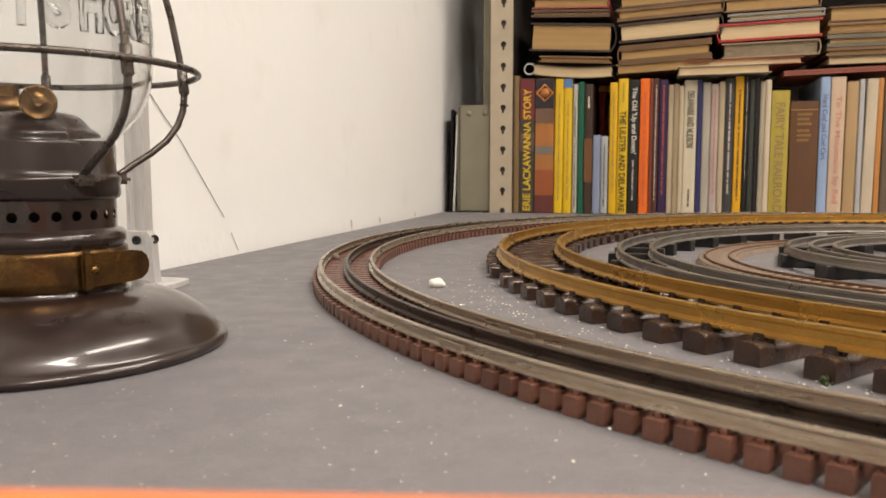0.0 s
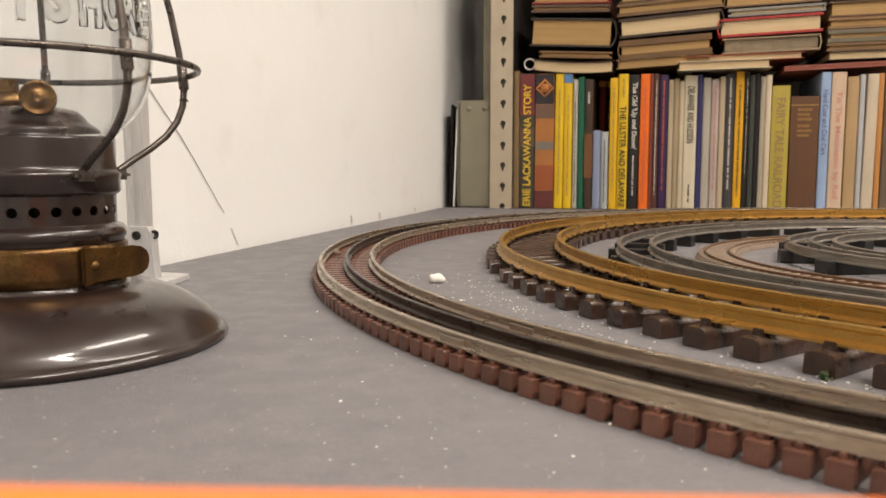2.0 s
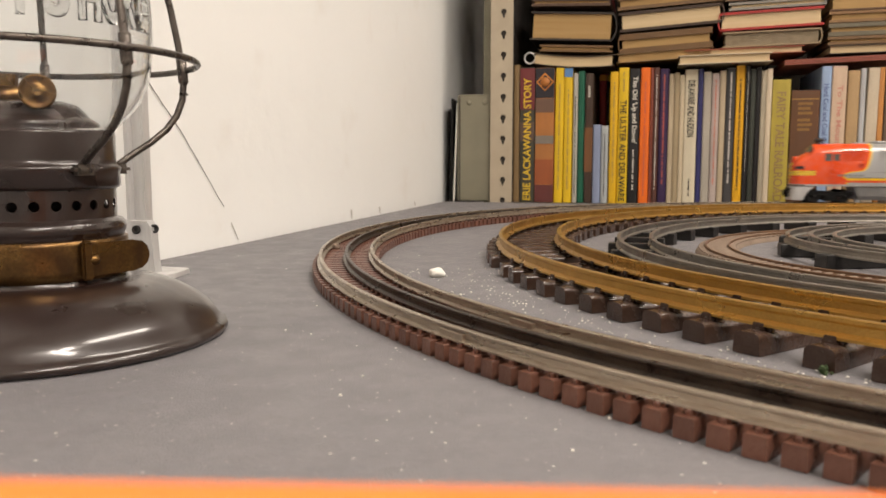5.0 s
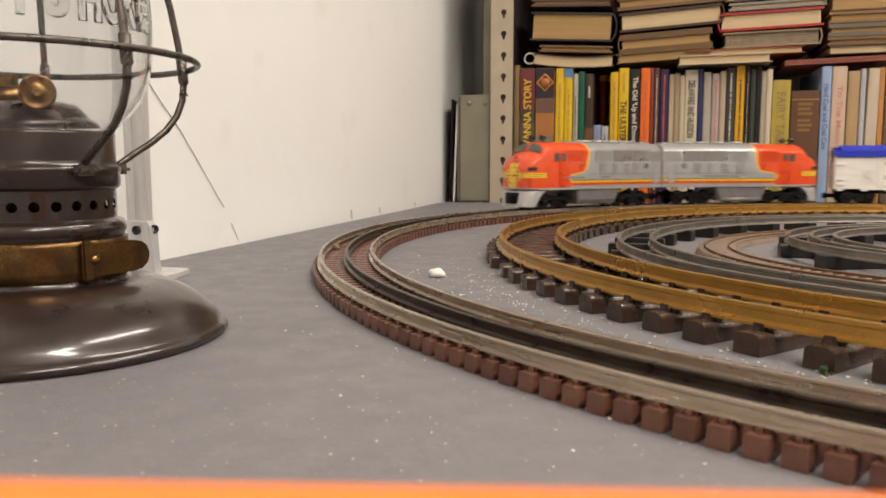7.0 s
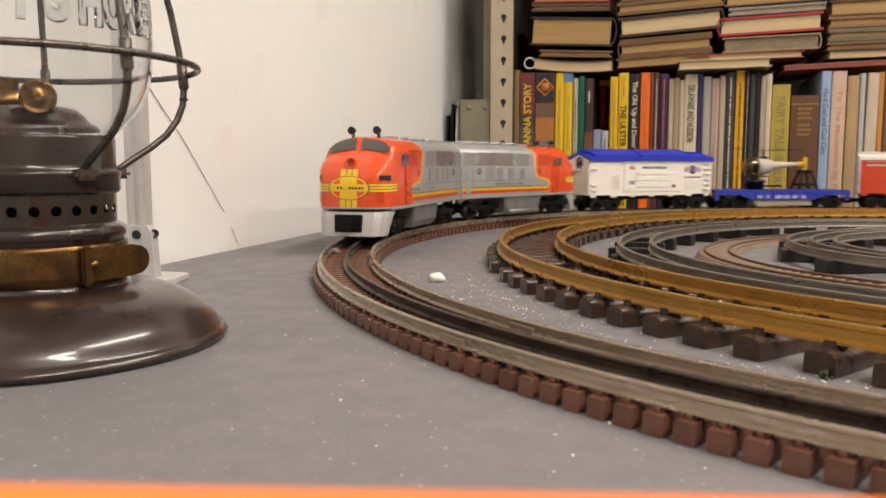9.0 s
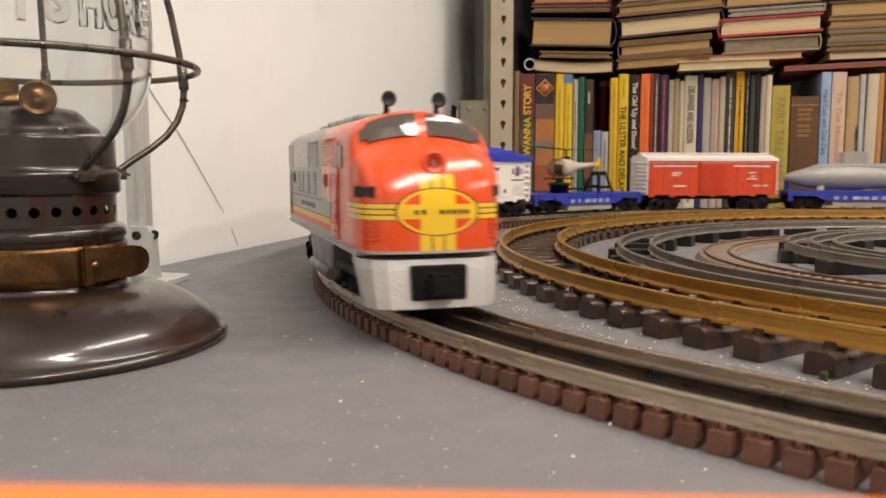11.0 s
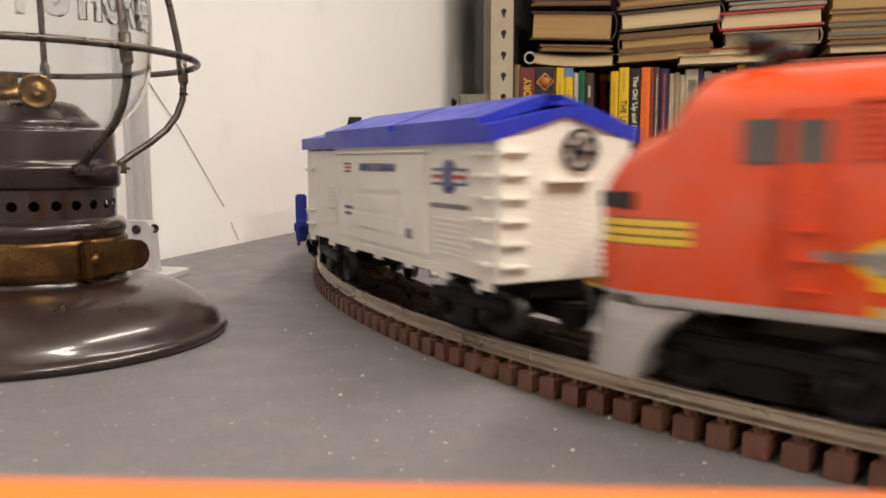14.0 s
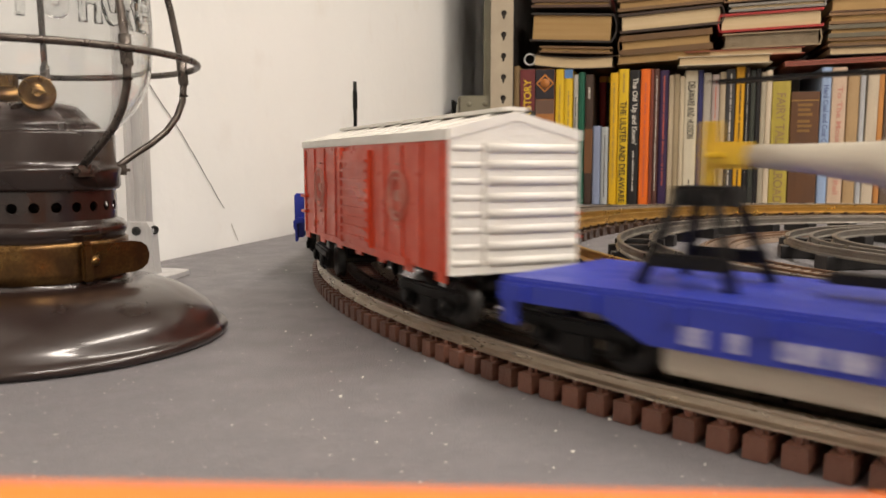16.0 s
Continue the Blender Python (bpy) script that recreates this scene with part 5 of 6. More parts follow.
    for z, fx, hw, back in ((0.0338, 0.1090, 0.0272, 0.0830), (0.0300, 0.1100, 0.0274, 0.0885), (0.0250, 0.1110, 0.0270, 0.0925), (0.0200, 0.1118, 0.0265, 0.0950), (0.0158, 0.1124, 0.0258, 0.0962)):
        secs.append([(back, -hw, z), (fx - 0.010, -hw, z), (fx - 0.004, -hw * 0.88, z), (fx - 0.001, -hw * 0.7, z), (fx, -hw * 0.4, z), (fx, hw * 0.4, z), (fx - 0.001, hw * 0.7, z), (fx - 0.004, hw * 0.88, z), (fx - 0.010, hw, z), (back, hw, z)])
    part("pilot", loft(secs), M["pilot"], e, "silver pilot with coupler opening")
    part("coupler_opening", box(0.1050, 0.1128, -0.0108, 0.0108, 0.0188, 0.0318, 0.0005), M["black"], e)
    part("coupler", box(0.1110, 0.1180, -0.0060, 0.0060, 0.0198, 0.0292, 0.0018), M["black"], e)
    coupler(e, -0.1150, -1)
    truck(e, 0.066, bend * 7.3, 0.0235, 0.0088)
    truck(e, -0.066, -bend * 7.3, 0.0235, 0.0088)
    return e


STRETCH = {}


def side_box(car, name, u0, u1, z0, z1, proud, half, mat, label="", sides=(-1, 1)):
    """The same raised piece on one or both flanks, u to the right as one looks at the flank."""
    u0, u1 = u0 * STRETCH[car.name], u1 * STRETCH[car.name]
    if -1 in sides:
        part(name, box(u0, u1, -half - proud, -half + 0.0006, z0, z1, min(0.0003, proud * 0.4)), M[mat], car, label)
    if 1 in sides:
        part(name, box(-u1, -u0, half - 0.0006, half + proud, z0, z1, min(0.0003, proud * 0.4)), M[mat], car, label)


def side_words(car, text, u0, u1, z0, z1, half, mat):
    u0, u1 = u0 * STRETCH[car.name], u1 * STRETCH[car.name]
    for sg in (-1, 1):
        t = part("lettering", letters(text, u1 - u0, z1 - z0, 0.0002), M[mat], car)
        t.matrix_basis = pose(-sg * (u0 + u1) / 2, sg * (half + 0.0004), (z0 + z1) / 2, 90, 0, 0 if sg < 0 else 180)


def side_disc(car, name, u, z, r, inner, half, mat, sides=(-1, 1)):
    u *= STRETCH[car.name]
    for sg in sides:
        prof = [(r, 0), (r, 0.0004), (inner, 0.0004), (inner, 0)] if inner else [(r, 0), (r, 0.0004), (0.0001, 0.0004)]
        p = part(name, lathe(prof, 28, cap=not inner), M[mat], car)
        p.matrix_basis = pose(-sg * u, sg * (half + 0.0001), z, 90 if sg < 0 else -90, 0, 0)


def box_car(label, flank, end, roof, minute):
    """House car: body, peaked ribbed roof, ends with rungs or corrugations, doors, underframe and trucks."""
    c = tagged(new("box_car"), label, "toy train car", "train")
    L, W, Z0, Z1 = (0.0930 if minute else 0.0920), 0.0242, 0.0318, 0.0765
    q = STRETCH[c.name] = L / 0.096
    part("body", loft([[(x, -W, Z0), (x, W, Z0), (x, W, Z1), (x, 0, Z1 + 0.0055), (x, -W, Z1)] for x in (-L, L)]), M[flank], c)
    over, drop = (0.0026, 0.0030) if minute else (0.0006, 0.0012)
    part("roof", loft([[(x, -W - over, Z1 - drop), (x, -W - over, Z1 + 0.0022), (x, 0, Z1 + 0.0082), (x, W + over, Z1 + 0.0022), (x, W + over, Z1 - drop), (x, 0, Z1 + 0.0052)] for x in (-L - 0.0015, L + 0.0015)]), M[roof], c, "peaked roof")
    part("roof_walk", box(-L - 0.001, L + 0.001, -0.0045, 0.0045, Z1 + 0.0082, Z1 + 0.0096, 0.0003), M[roof], c)
    if minute:
        # two raised roof hatches that open
        for xa, xb in ((-0.058, 0.018), (0.022, 0.087)):
            for sg in (-1, 1):
                h = loft([[(x, sg * 0.004, Z1 + 0.0082), (x, sg * (W + 0.0024), Z1 + 0.0020), (x, sg * (W + 0.0024), Z1 + 0.0046), (x, sg * 0.003, Z1 + 0.0122)] for x in (xa, xb)])
                part("roof_panel", h, M[roof], c)
    else:
        for k in range(9):
            x = (-0.088 + k * 0.022) * q - 0.0008
            for sg in (-1, 1):
                part("roof_rib", loft([[(xx, sg * 0.005, Z1 + 0.0074), (xx, sg * W, Z1 + 0.0024), (xx, sg * W, Z1 + 0.0028), (xx, sg * 0.005, Z1 + 0.0079)] for xx in (x, x + 0.0016)]), M[roof], c)
    for sg in (-1, 1):
        ends = (lambda a, b: (min(sg * a, sg * b), max(sg * a, sg * b)))
        if minute:
            part("end_panel", box(*ends(L, L + 0.0012), -W, W, Z0, Z1 - 0.001, 0.0003), M[end], c)
            for k in range(6):
                part("end_rung", box(*ends(L, L + 0.0034), -0.0235, -0.0145, 0.0360 + k * 0.0068, 0.0374 + k * 0.0068, 0.0004), M[end], c)
            bw = part("brake_wheel", lathe([(0.0066, 0.0008), (0.0066, 0.0018), (0.0054, 0.0018), (0.0054, 0.0008), (0.0066, 0.0008)], 24, cap=False), M["dark_print"], c, "black spoked brake wheel")
            bw.matrix_basis = pose(sg * (L + 0.0012), 0.004, 0.0715, 0, 90 * sg, 0)
            part("hub", lathe([(0.0018, 0), (0.0018, 0.0018), (0.0006, 0.0024)], 12), M["dark_print"], bw)
            for k in range(3):
                part("spoke", box(-0.0060, 0.0060, -0.0006, 0.0006, 0.0009, 0.0016, 0.0002), M["dark_print"], bw).matrix_basis = pose(0, 0, 0, 0, 0, 60 * k + 15)
            part("end_step", box(*ends(L, L + 0.005), -0.008, 0.008, 0.0615, 0.0626, 0.0003), M[end], c)
        else:
            part("end_panel", loft([[(x, -W, Z0), (x, W, Z0), (x, W, Z1 - 0.0002), (x, 0, Z1 + 0.0050), (x, -W, Z1 - 0.0002)] for x in (sg * L, sg * (L + 0.0012))]), M[end], c)
            for k in range(8):
                z = 0.0346 + k * 0.0053
                part("corrugation", rod([(sg * (L + 0.0006), -0.0232, z + 0.001), (sg * (L + 0.0006), -0.0125, z + 0.001)], 0.0012, 8, rod([(sg * (L + 0.0006), -0.0105, z + 0.001), (sg * (L + 0.0006), 0.0232, z + 0.001)], 0.0017, 8)), M[end], c)
            part("end_ladder_rail", box(*ends(L, L + 0.0026), -0.0120, -0.0113, Z0, Z1 - 0.002), M[end], c)
        coupler(c, sg * (L + 0.002), sg)
        truck(c, sg * 0.066, sg * 7.4, 0.0165, 0.0080, False)
    part("underframe", box(-L + 0.002, L - 0.002, -0.010, 0.010, 0.0255, 0.0318, 0.0008), M["black"], c)
    for k in range(7):
        u = -0.09 + k * 0.03
        side_box(c, "sill_tab", u - 0.004, u + 0.004, Z0 - 0.0028, Z0 + 0.0008, 0.0001, W, flank)
    side_box(c, "side_sill", -0.060, 0.060, Z0 - 0.0012, Z0 + 0.0020, 0.0007, W, flank)
    if minute:
        side_box(c, "door", -0.045, 0.048, 0.0355, 0.0705, 0.0011, W, flank)
        side_box(c, "door_track", -0.049, 0.052, 0.0710, 0.0722, 0.0020, W, flank)
        side_box(c, "door_panel", -0.026, 0.027, 0.0410, 0.0470, 0.0017, W, flank)
        side_box(c, "door_panel", -0.026, 0.027, 0.0490, 0.0545, 0.0017, W, flank)
        side_box(c, "door_panel", -0.026, 0.027, 0.0565, 0.0615, 0.0017, W, flank)
        for k in range(10):
            side_box(c, "vent_slat", -0.062, -0.050, 0.0395 + k * 0.0018, 0.0404 + k * 0.0018, 0.0007, W, flank)
        for k in range(7):
            side_box(c, "vent_slat", 0.054, 0.079, 0.0370 + k * 0.0019, 0.0380 + k * 0.0019, 0.0005, W, flank)
        for k in range(6):
            side_box(c, "side_rung", 0.082, 0.094, 0.0368 + k * 0.0066, 0.0380 + k * 0.0066, 0.0028, W, flank)
            if k in (0, 1, 4):
                side_box(c, "side_rung", -0.094, -0.085, 0.0368 + k * 0.0066, 0.0380 + k * 0.0066, 0.0024, W, flank)
        side_words(c, "U.S. AIR FORCE", -0.090, -0.052, 0.0726, 0.0750, W + 0.0001, "navy")
        side_words(c, "MINUTEMAN", -0.016, 0.021, 0.0640, 0.0672, W + 0.0011, "navy")
        for k in range(3):
            side_box(c, "red_print", -0.037, -0.028, 0.0632 + k * 0.0016, 0.0642 + k * 0.0016, 0.0014, W, "print_red")
        side_box(c, "navy_print", -0.037, -0.028, 0.0450, 0.0464, 0.0014, W, "navy")
        side_box(c, "navy_print", -0.037, -0.026, 0.0476, 0.0490, 0.0014, W, "navy")
        side_box(c, "navy_print", 0.031, 0.037, 0.0400, 0.0440, 0.0014, W, "grey_print")
        side_disc(c, "roundel", 0.065, 0.0630, 0.0056, 0, W, "navy")
        side_box(c, "roundel_bar", 0.0520, 0.0780, 0.0602, 0.0658, 0.0004, W, "navy")
        side_box(c, "roundel_bar", 0.0526, 0.0774, 0.0609, 0.0651, 0.0006, W, "white_print")
        side_box(c, "roundel_bar", 0.0526, 0.0774, 0.0621, 0.0639, 0.0008, W, "print_red")
        side_box(c, "roundel_heart", 0.0612, 0.0688, 0.0598, 0.0662, 0.0010, W, "navy")
        side_box(c, "grey_print", 0.051, 0.079, 0.0526, 0.0542, 0.0005, W, "grey_print")
    else:
        side_box(c, "door", -0.020, 0.018, 0.0335, 0.0730, 0.0016, W, flank)
        for k in range(9):
            side_box(c, "door_rib", -0.019, 0.017, 0.0360 + k * 0.0040, 0.0374 + k * 0.0040, 0.0026, W, flank)
        side_box(c, "door_post", -0.0215, -0.0195, 0.0330, 0.0745, 0.0024, W, flank)
        for u in (-0.092, -0.073, -0.054, -0.035, 0.035, 0.054, 0.073, 0.092):
            side_box(c, "side_rib", u - 0.0008, u + 0.0008, 0.0325, 0.0745, 0.0006, W, flank)
        for k in range(2):
            side_box(c, "side_rung", -0.0955, -0.087, 0.0420 + k * 0.008, 0.0434 + k * 0.008, 0.0024, W, flank)
        for u in (0.050, -0.062):
            side_disc(c, "ring_emblem", u, 0.0560, 0.0095, 0.0086, W + 0.0006, "faded_print", (-1,))
            side_disc(c, "ring_emblem", u, 0.0560, 0.0068, 0.0062, W + 0.0006, "faded_print", (-1,))
            side_box(c, "emblem_print", u - 0.003, u + 0.003, 0.0540, 0.0580, 0.0008, W, "faded_print", sides=(-1,))
            side_box(c, "emblem_print", u - 0.002, u + 0.002, 0.0440, 0.0450, 0.0008, W, "faded_print", sides=(-1,))
            side_box(c, "emblem_print", u - 0.002, u + 0.002, 0.0672, 0.0680, 0.0008, W, "faded_print", sides=(-1,))
        # rows of white lettering on the other flank
        for u0, wide in ((-0.088, 0.060), (0.030, 0.052)):
            rng = random.Random(int(u0 * 1000))
            u = u0
            while u < u0 + wide:
                wd = rng.uniform(0.0022, 0.0040)
                side_box(c, "white_print", u, u + wd, 0.0672, 0.0698, 0.0009, W, "white_print", sides=(1,))
                u += wd + 0.0011
        for u, z, wd in ((-0.062, 0.0590, 0.014), (-0.062, 0.0560, 0.012), (0.052, 0.0590, 0.012), (0.055, 0.0545, 0.008), (0.050, 0.0510, 0.016), (-0.060, 0.0420, 0.020), (0.060, 0.0420, 0.010), (0.074, 0.0420, 0.008)):
            side_box(c, "white_print", u, u + wd, z, z + 0.0018, 0.0009, W, "white_print", sides=(1,))
        side_box(c, "roof_line", -0.093, 0.093, 0.0728, 0.0734, 0.0008, W, "white_print", sides=(1,))
    return c


def flat_car(label, load):
    """Depressed-sill flat car with deck, fishbelly sills, end post and trucks."""
    c = tagged(new("flat_car"), label, "toy train car", "train")
    L, W = 0.0890, 0.0275
    part("deck", box(-L, L, -W, W, 0.0325, 0.0362, 0.0006), M["deck_blue"], c)
    for sg in (-1, 1):
        y0, y1 = sorted((sg * W * 0.96, sg * (W + 0.0008)))
        prof = [(-L, 0.0295), (-0.056, 0.0295), (-0.042, 0.0236), (0.042, 0.0236), (0.056, 0.0295), (L, 0.0295), (L, 0.0345), (-L, 0.0345)]
        part("side_sill", loft([[(x, y, z) for x, z in prof] for y in (y0, y1)]), M["deck_blue"], c)
        for k in range(8):
            x = -0.081 + k * 0.0231
            part("stake_pocket", box(x - 0.0018, x + 0.0018, *sorted((sg * W, sg * (W + 0.0022))), 0.0298, 0.0345, 0.0004), M["deck_blue"], c)
        for k, wd in enumerate((0.006, 0.0035, 0.0095, 0.0075, 0.0065, 0.006)):
            u = -0.033 + k * 0.0115
            xx = u if sg < 0 else -u - wd
            part("sill_print", box(xx, xx + wd, *sorted((sg * W, sg * (W + 0.0011))), 0.0252, 0.0296), M["sill_print"], c, "white lettering block" if k == 0 else "")
        coupler(c, sg * (L + 0.003), sg)
        truck(c, sg * 0.064, sg * 7.2, 0.0165, 0.0080, False)
        for sy in (-1, 1):
            part("corner_step", box(*sorted((sg * L, sg * (L - 0.006))), *sorted((sy * W, sy * (W - 0.0012))), 0.0225, 0.0330, 0.0004), M["deck_blue"], c)
    part("brake_post", box(L - 0.0120, L - 0.0055, -W - 0.0012, -W + 0.0045, 0.0245, 0.0500, 0.0008), M["deck_blue"], c)
    part("underframe", box(-L + 0.01, L - 0.01, -0.012, 0.012, 0.024, 0.0325, 0.0008), M["boom"] if load == "helicopter" else M["black"], c)
    part("belly_plate", box(-0.040, 0.034, -0.0245, 0.0245, 0.0160, 0.0240, 0.001), M["boom"], c, "pale plastic underside")
    if load == "helicopter":
        rest = part("tail_rest", box(-0.049, -0.032, -0.0062, 0.0062, 0.0570, 0.0620, 0.0008), M["black"], c, "black A-frame rest")
        for xa, xb in ((-0.053, -0.046), (-0.028, -0.036)):
            part("strut", rod([(xa, -0.013, 0.0362), (xb, -0.006, 0.0600), (xb, 0.006, 0.0600), (xa, 0.013, 0.0362)], 0.0017, 8), M["black"], rest)
        for ya in (-0.0135, 0.0110):
            part("brace", box(-0.051, -0.029, ya, ya + 0.0025, 0.0410, 0.0445, 0.0004), M["black"], rest)
        s = lathe([(0.0115, 0.0362), (0.0115, 0.0450), (0.0135, 0.0452), (0.0135, 0.0485), (0.0060, 0.0490), (0.0050, 0.0535)], 28, None, Matrix.Translation((0.026, 0, 0)))
        box(-0.010, 0.027, -0.0030, 0.0030, 0.0395, 0.0420, 0.0004, s)
        part("launch_stand", s, M["black"], c, "round black launching stand")
    return c


def helicopter():
    h = tagged(new("toy_helicopter"), "toy helicopter with amber bubble and yellow tail", "toy helicopter")
    part("cabin", loft([[(x, r * 0.86 * math.cos(a), 0.0667 + dz + r * math.sin(a)) for a in (k * math.tau / 20 for k in range(20))] for x, r, dz in ((0.020, 0.0045, 0.0015), (0.024, 0.0070, 0.001), (0.030, 0.0098, 0), (0.037, 0.0112, 0), (0.045, 0.0114, 0))]), M["boom"], h, "", True)
    dome = [(0.0114, 0), (0.0116, 0.0040), (0.0112, 0.0085), (0.0098, 0.0130), (0.0070, 0.0168), (0.0035, 0.0186), (0.0003, 0.0190)]
    inner_dome = [(max(0.0002, r * 0.95), z - 0.0005) for r, z in dome]
    bub = part("bubble", lathe(dome + inner_dome[::-1] + dome[:1], 32, None, Matrix.Translation((0.0452, 0, 0.0667)) @ pose(0, 0, 0, 0, 90, 0), cap=False), M["amber"], h, "amber clear cockpit bubble", True)
    bub.visible_shadow = False
    part("seat", box(0.0455, 0.050, -0.006, 0.006, 0.0585, 0.071, 0.001), M["black"], h)
    part("tail_boom", loft([[(x, r * math.cos(a), z + r * math.sin(a)) for a in (k * math.tau / 14 for k in range(14))] for x, r, z in ((-0.011, 0.0028, 0.0700), (0.004, 0.0036, 0.0692), (0.020, 0.0052, 0.0680), (0.030, 0.0080, 0.0670))]), M["boom"], h, "", True)
    t = box(-0.022, -0.009, -0.0028, 0.0028, 0.0665, 0.0735, 0.0012)
    box(-0.023, -0.018, -0.0012, 0.0012, 0.0620, 0.0790, 0.0005, t)
    box(-0.019, -0.016, -0.0100, 0.0100, 0.0693, 0.0706, 0.0003, t)
    part("tail_fin", t, M["yellow"], h, "yellow tail with rotor")
    part("mast", rod([(0.036, 0, 0.0770), (0.036, 0, 0.0885)], 0.0011, 10, box(0.031, 0.041, -0.004, 0.004, 0.0770, 0.0800, 0.0008)), M["black"], h)
    r = part("rotor", loft([[(x, -0.0035, z), (x, 0.0035, z), (x, 0.0035, z + 0.0007), (x, -0.0035, z + 0.0007)] for x, z in ((-0.054, 0.0002), (-0.027, 0.0004), (0, 0), (0.027, 0.0016), (0.054, 0.0034))]), M["black"], h, "long black rotor blade")
    r.matrix_basis = pose(0.036, 0, 0.0880, 0, 0, 4)
    part("skid", rod([(0.030, -0.009, 0.0540), (0.062, -0.009, 0.0535)], 0.0008, 8, rod([(0.030, 0.009, 0.0540), (0.062, 0.009, 0.0535)], 0.0008, 8)), M["black"], h)
    return h


def submarine():
    s = tagged(new("toy_submarine"), "grey plastic toy submarine with black periscope", "toy submarine")
    prof = ((-0.092, 0.002), (-0.080, 0.0060), (-0.060, 0.0105), (-0.030, 0.0148), (0.0, 0.0165), (0.035, 0.0160), (0.060, 0.0130), (0.078, 0.0085), (0.088, 0.0042), (0.092, 0.0008))
    part("hull", loft([[(x, r * math.cos(a), 0.0533 + r * math.sin(a)) for a in (k * math.tau / 24 for k in range(24))] for x, r in prof]), M["sub"], s, "", True)
    part("deck", loft([[(x, -w, 0.0640), (x, w, 0.0640), (x, w * 0.8, z), (x, -w * 0.8, z)] for x, w, z in ((-0.045, 0.004, 0.0672), (-0.035, 0.0075, 0.0722), (0.045, 0.0085, 0.0722), (0.062, 0.004, 0.0660))]), M["sub"], s)
    part("tower", loft([[(x, -w, z0), (x, w, z0), (x, w * 0.9, z1), (x, -w * 0.9, z1)] for x, w, z0, z1 in ((-0.014, 0.0035, 0.072, 0.084), (-0.010, 0.0058, 0.072, 0.088), (0.016, 0.0058, 0.072, 0.088), (0.021, 0.0030, 0.072, 0.085))]), M["sub"], s)
    part("periscope", rod([(0.002, 0, 0.086), (0.002, 0, 0.122)], 0.0013, 10, box(0.0005, 0.0035, -0.0015, 0.0015, 0.103, 0.116, 0.0005)), M["black"], s, "black periscope rod")
    part("tail_fin", loft([[(x, -0.0008, a), (x, 0.0008, a), (x, 0.0008, b), (x, -0.0008, b)] for x, a, b in ((-0.096, 0.046, 0.068), (-0.086, 0.048, 0.066), (-0.068, 0.052, 0.0585))]), M["sub"], s)
    part("tail_plane", loft([[(x, -w, 0.0526), (x, w, 0.0526), (x, w, 0.0540), (x, -w, 0.0540)] for x, w in ((-0.094, 0.013), (-0.084, 0.013), (-0.070, 0.006))]), M["sub"], s)
    p = lathe([(0.0012, -0.003), (0.0012, 0.001), (0.0003, 0.002)], 10, None, pose(-0.094, 0, 0.0533, 0, -90, 0))
    for k in range(4):
        box(-0.0965, -0.0955, -0.0016, 0.0016, 0.0, 0.0062, 0.0002, p, Matrix.Translation((0, 0, 0.0533)) @ pose(0, 0, 0, 90 * k + 20, 0, 0))
    part("propeller", p, M["black"], s)
    for k in range(9):
        part("hatch_slot", box(-0.032 + k * 0.008, -0.029 + k * 0.008, -0.0087, 0.0087, 0.0668, 0.0682), M["grey_print"], s)
    for x in (-0.045, 0.045):
        part("cradle", box(x - 0.004, x + 0.004, -0.012, 0.012, 0.0364, 0.0425, 0.001), M["boom"], s)
    return s


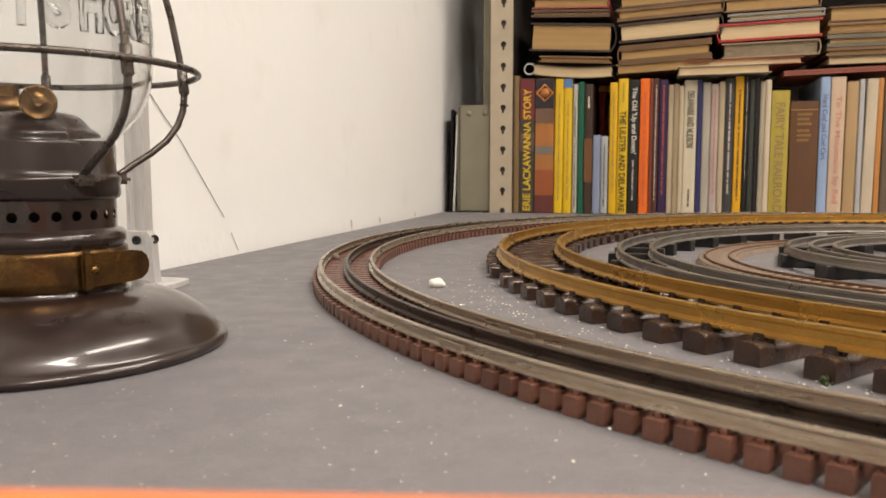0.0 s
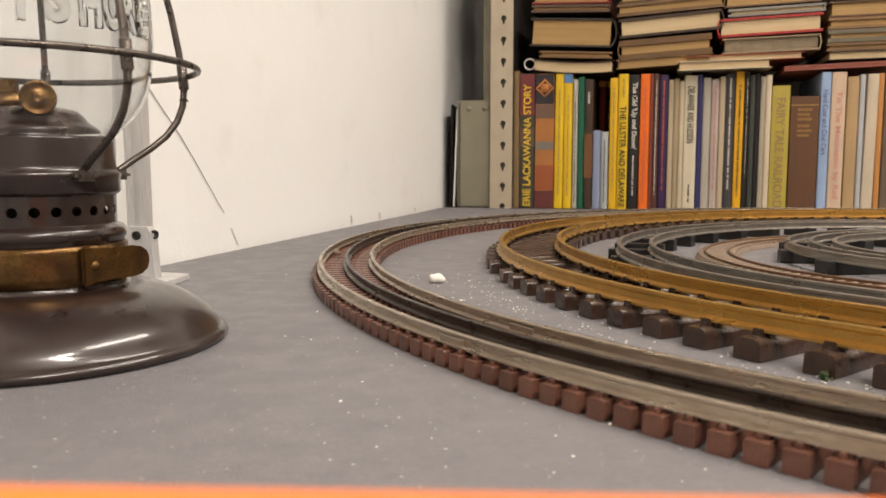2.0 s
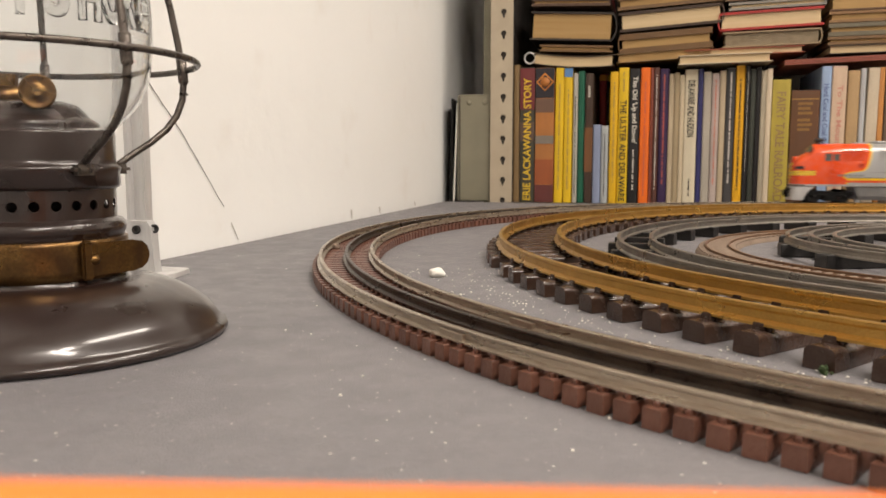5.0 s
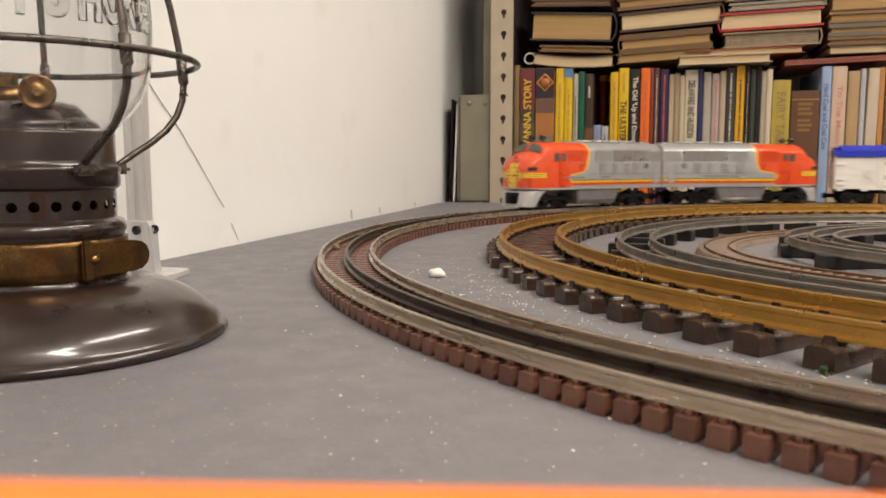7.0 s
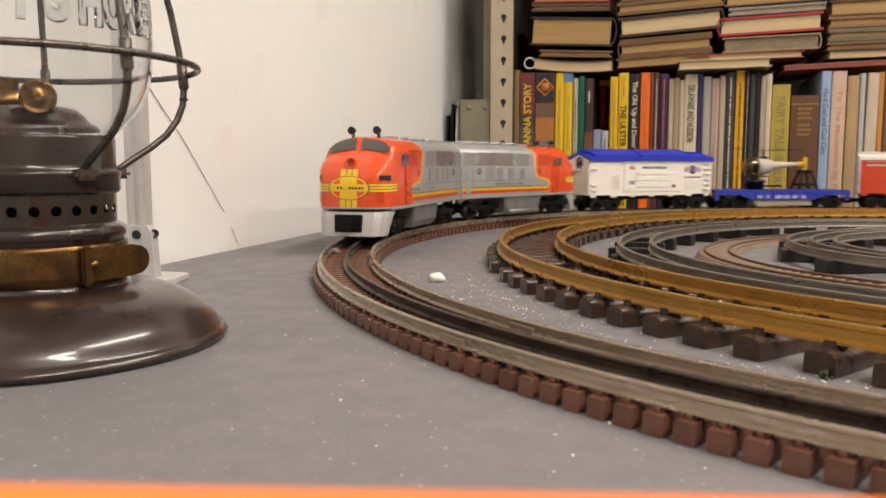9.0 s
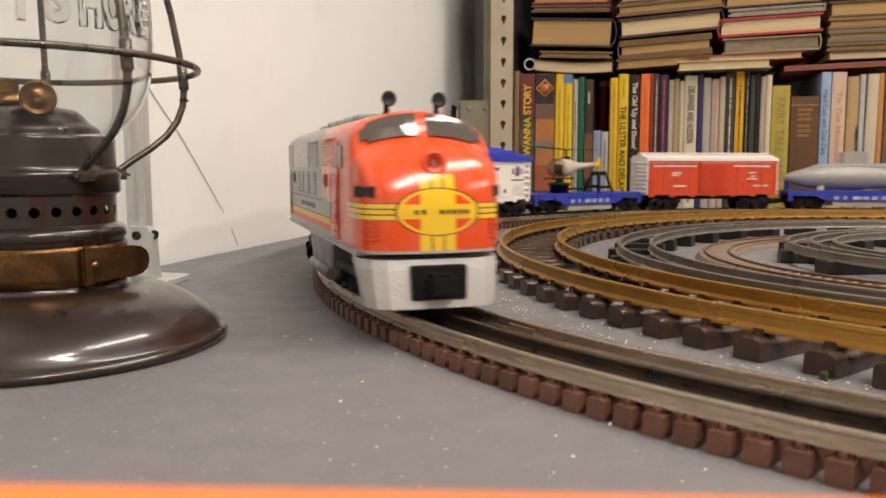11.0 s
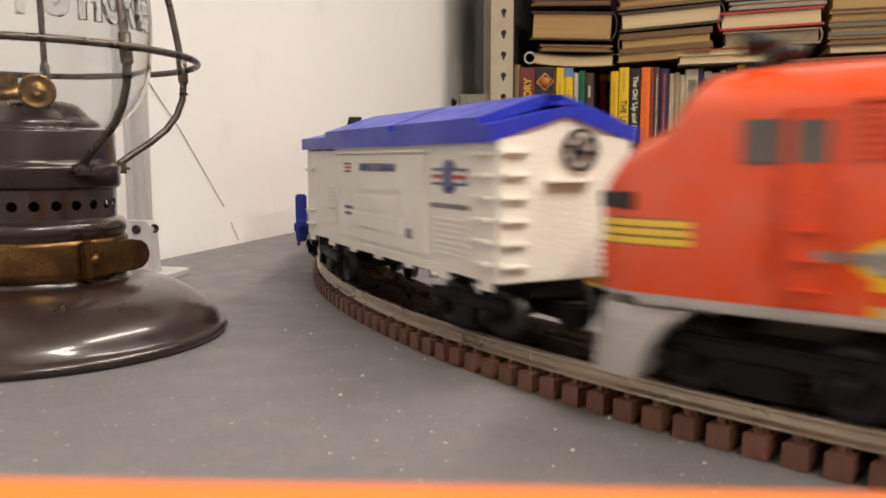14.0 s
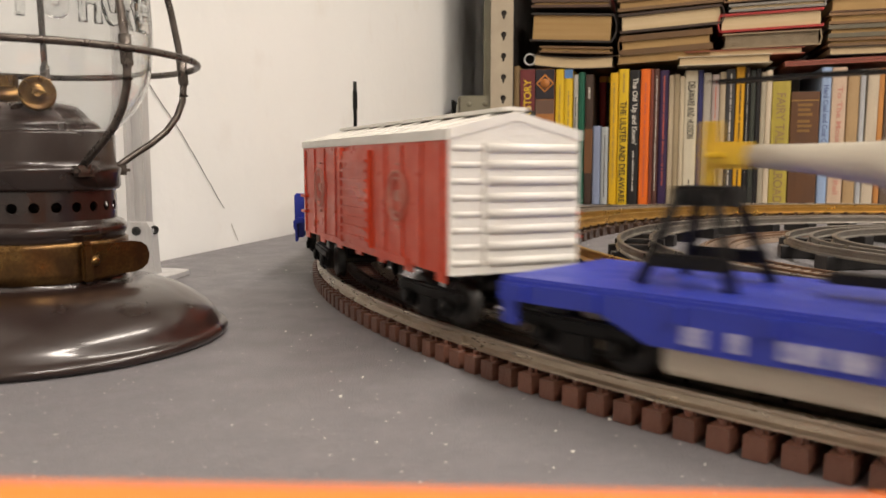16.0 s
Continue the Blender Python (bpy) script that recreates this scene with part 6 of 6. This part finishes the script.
def caboose():
    c = tagged(new("caboose"), "maroon caboose with lit windows and cupola", "toy train car", "train")
    L, W = 0.080, 0.0255
    part("body", box(-L + 0.012, L - 0.012, -W, W, 0.0315, 0.0760, 0.0006), M["maroon"], c)
    part("roof", loft([[(x, -W - 0.002, 0.0755), (x, W + 0.002, 0.0755), (x, W, 0.0790), (x, 0, 0.0820), (x, -W, 0.0790)] for x in (-L, L)]), M["maroon"], c)
    part("cupola", box(-0.012, 0.024, -0.019, 0.019, 0.0795, 0.0945, 0.0008), M["maroon"], c)
    part("cupola_roof", loft([[(x, -0.021, 0.0945), (x, 0.021, 0.0945), (x, 0.019, 0.0965), (x, 0, 0.0985), (x, -0.019, 0.0965)] for x in (-0.014, 0.026)]), M["maroon"], c)
    for sg in (-1, 1):
        for x in (-0.045, -0.012, 0.022, 0.050):
            part("window", box(x - 0.0035, x + 0.0035, *sorted((sg * (W - 0.001), sg * (W + 0.0005))), 0.0555, 0.0665, 0.0004), M["lit"], c, "small lit window")
        part("side_print", box(-0.020, 0.014, *sorted((sg * W, sg * (W + 0.0003))), 0.0460, 0.0482), M["white_print"], c)
        part("side_print", box(-0.008, 0.004, *sorted((sg * W, sg * (W + 0.0003))), 0.0395, 0.0415), M["white_print"], c)
        part("platform", box(*sorted((sg * (L - 0.012), sg * L)), -W, W, 0.0300, 0.0325, 0.0004), M["maroon"], c)
        for y in (-0.022, 0.022):
            part("rail_post", rod([(sg * (L - 0.001), y, 0.0325), (sg * (L - 0.001), y, 0.0755)], 0.0007, 8), M["black"], c)
        part("hand_rail", rod([(sg * (L - 0.001), -0.022, 0.050), (sg * (L - 0.001), 0.022, 0.050)], 0.0007, 8), M["black"], c)
        part("end_window", box(*sorted((sg * (L - 0.0125), sg * (L - 0.0115))), -0.0125, -0.0065, 0.055, 0.066, 0.0003), M["lit"], c)
        coupler(c, sg * (L + 0.002), sg)
        truck(c, sg * 0.052, sg * 5.8, 0.0165, 0.0080, False)
    part("underframe", box(-L + 0.006, L - 0.006, -0.012, 0.012, 0.0255, 0.0315, 0.0008), M["black"], c)
    return c


lead = engine(1, "red and silver streamlined toy engine leading the train")
trail = engine(-1, "red and silver toy engine running backwards, second in train")
air = box_car("off-white toy box car with bright blue roof", "cream", "cream", "roof_blue", True)
heli_car = flat_car("blue flat car carrying a toy helicopter", "helicopter")
red_car = box_car("red toy box car with white ends and roof", "box_red", "white", "white", False)
sub_car = flat_car("blue flat car carrying a grey submarine", "submarine")
cab_car = caboose()
heli, sub = helicopter(), submarine()
TRAIN = ((lead, 0, 90, 0.0045), (trail, 1, -90, 0.0045), (air, 2, 90, 0.0060), (heli_car, 3, 90, 0.0045), (heli, 3, 90, 0.0045),
         (red_car, 4, 90, 0.0060), (sub_car, 5, 90, 0.0045), (sub, 5, 90, 0.0045), (cab_car, 6, 90, 0.0027))


def motions():
    """The train runs once round the far curve and past the camera; rows every fifth of a second."""
    times = [k * 0.2 for k in range(81)]
    for thing, k, turn, inset in TRAIN:
        mid = MIDDLES[k]
        shift = Matrix.Translation((-0.020 if thing is heli else 0.0, 0, 0))
        walk(thing, [(t, on_loop(joint_angle(t) + mid, R - inset, turn) @ shift) for t in times])


motions()
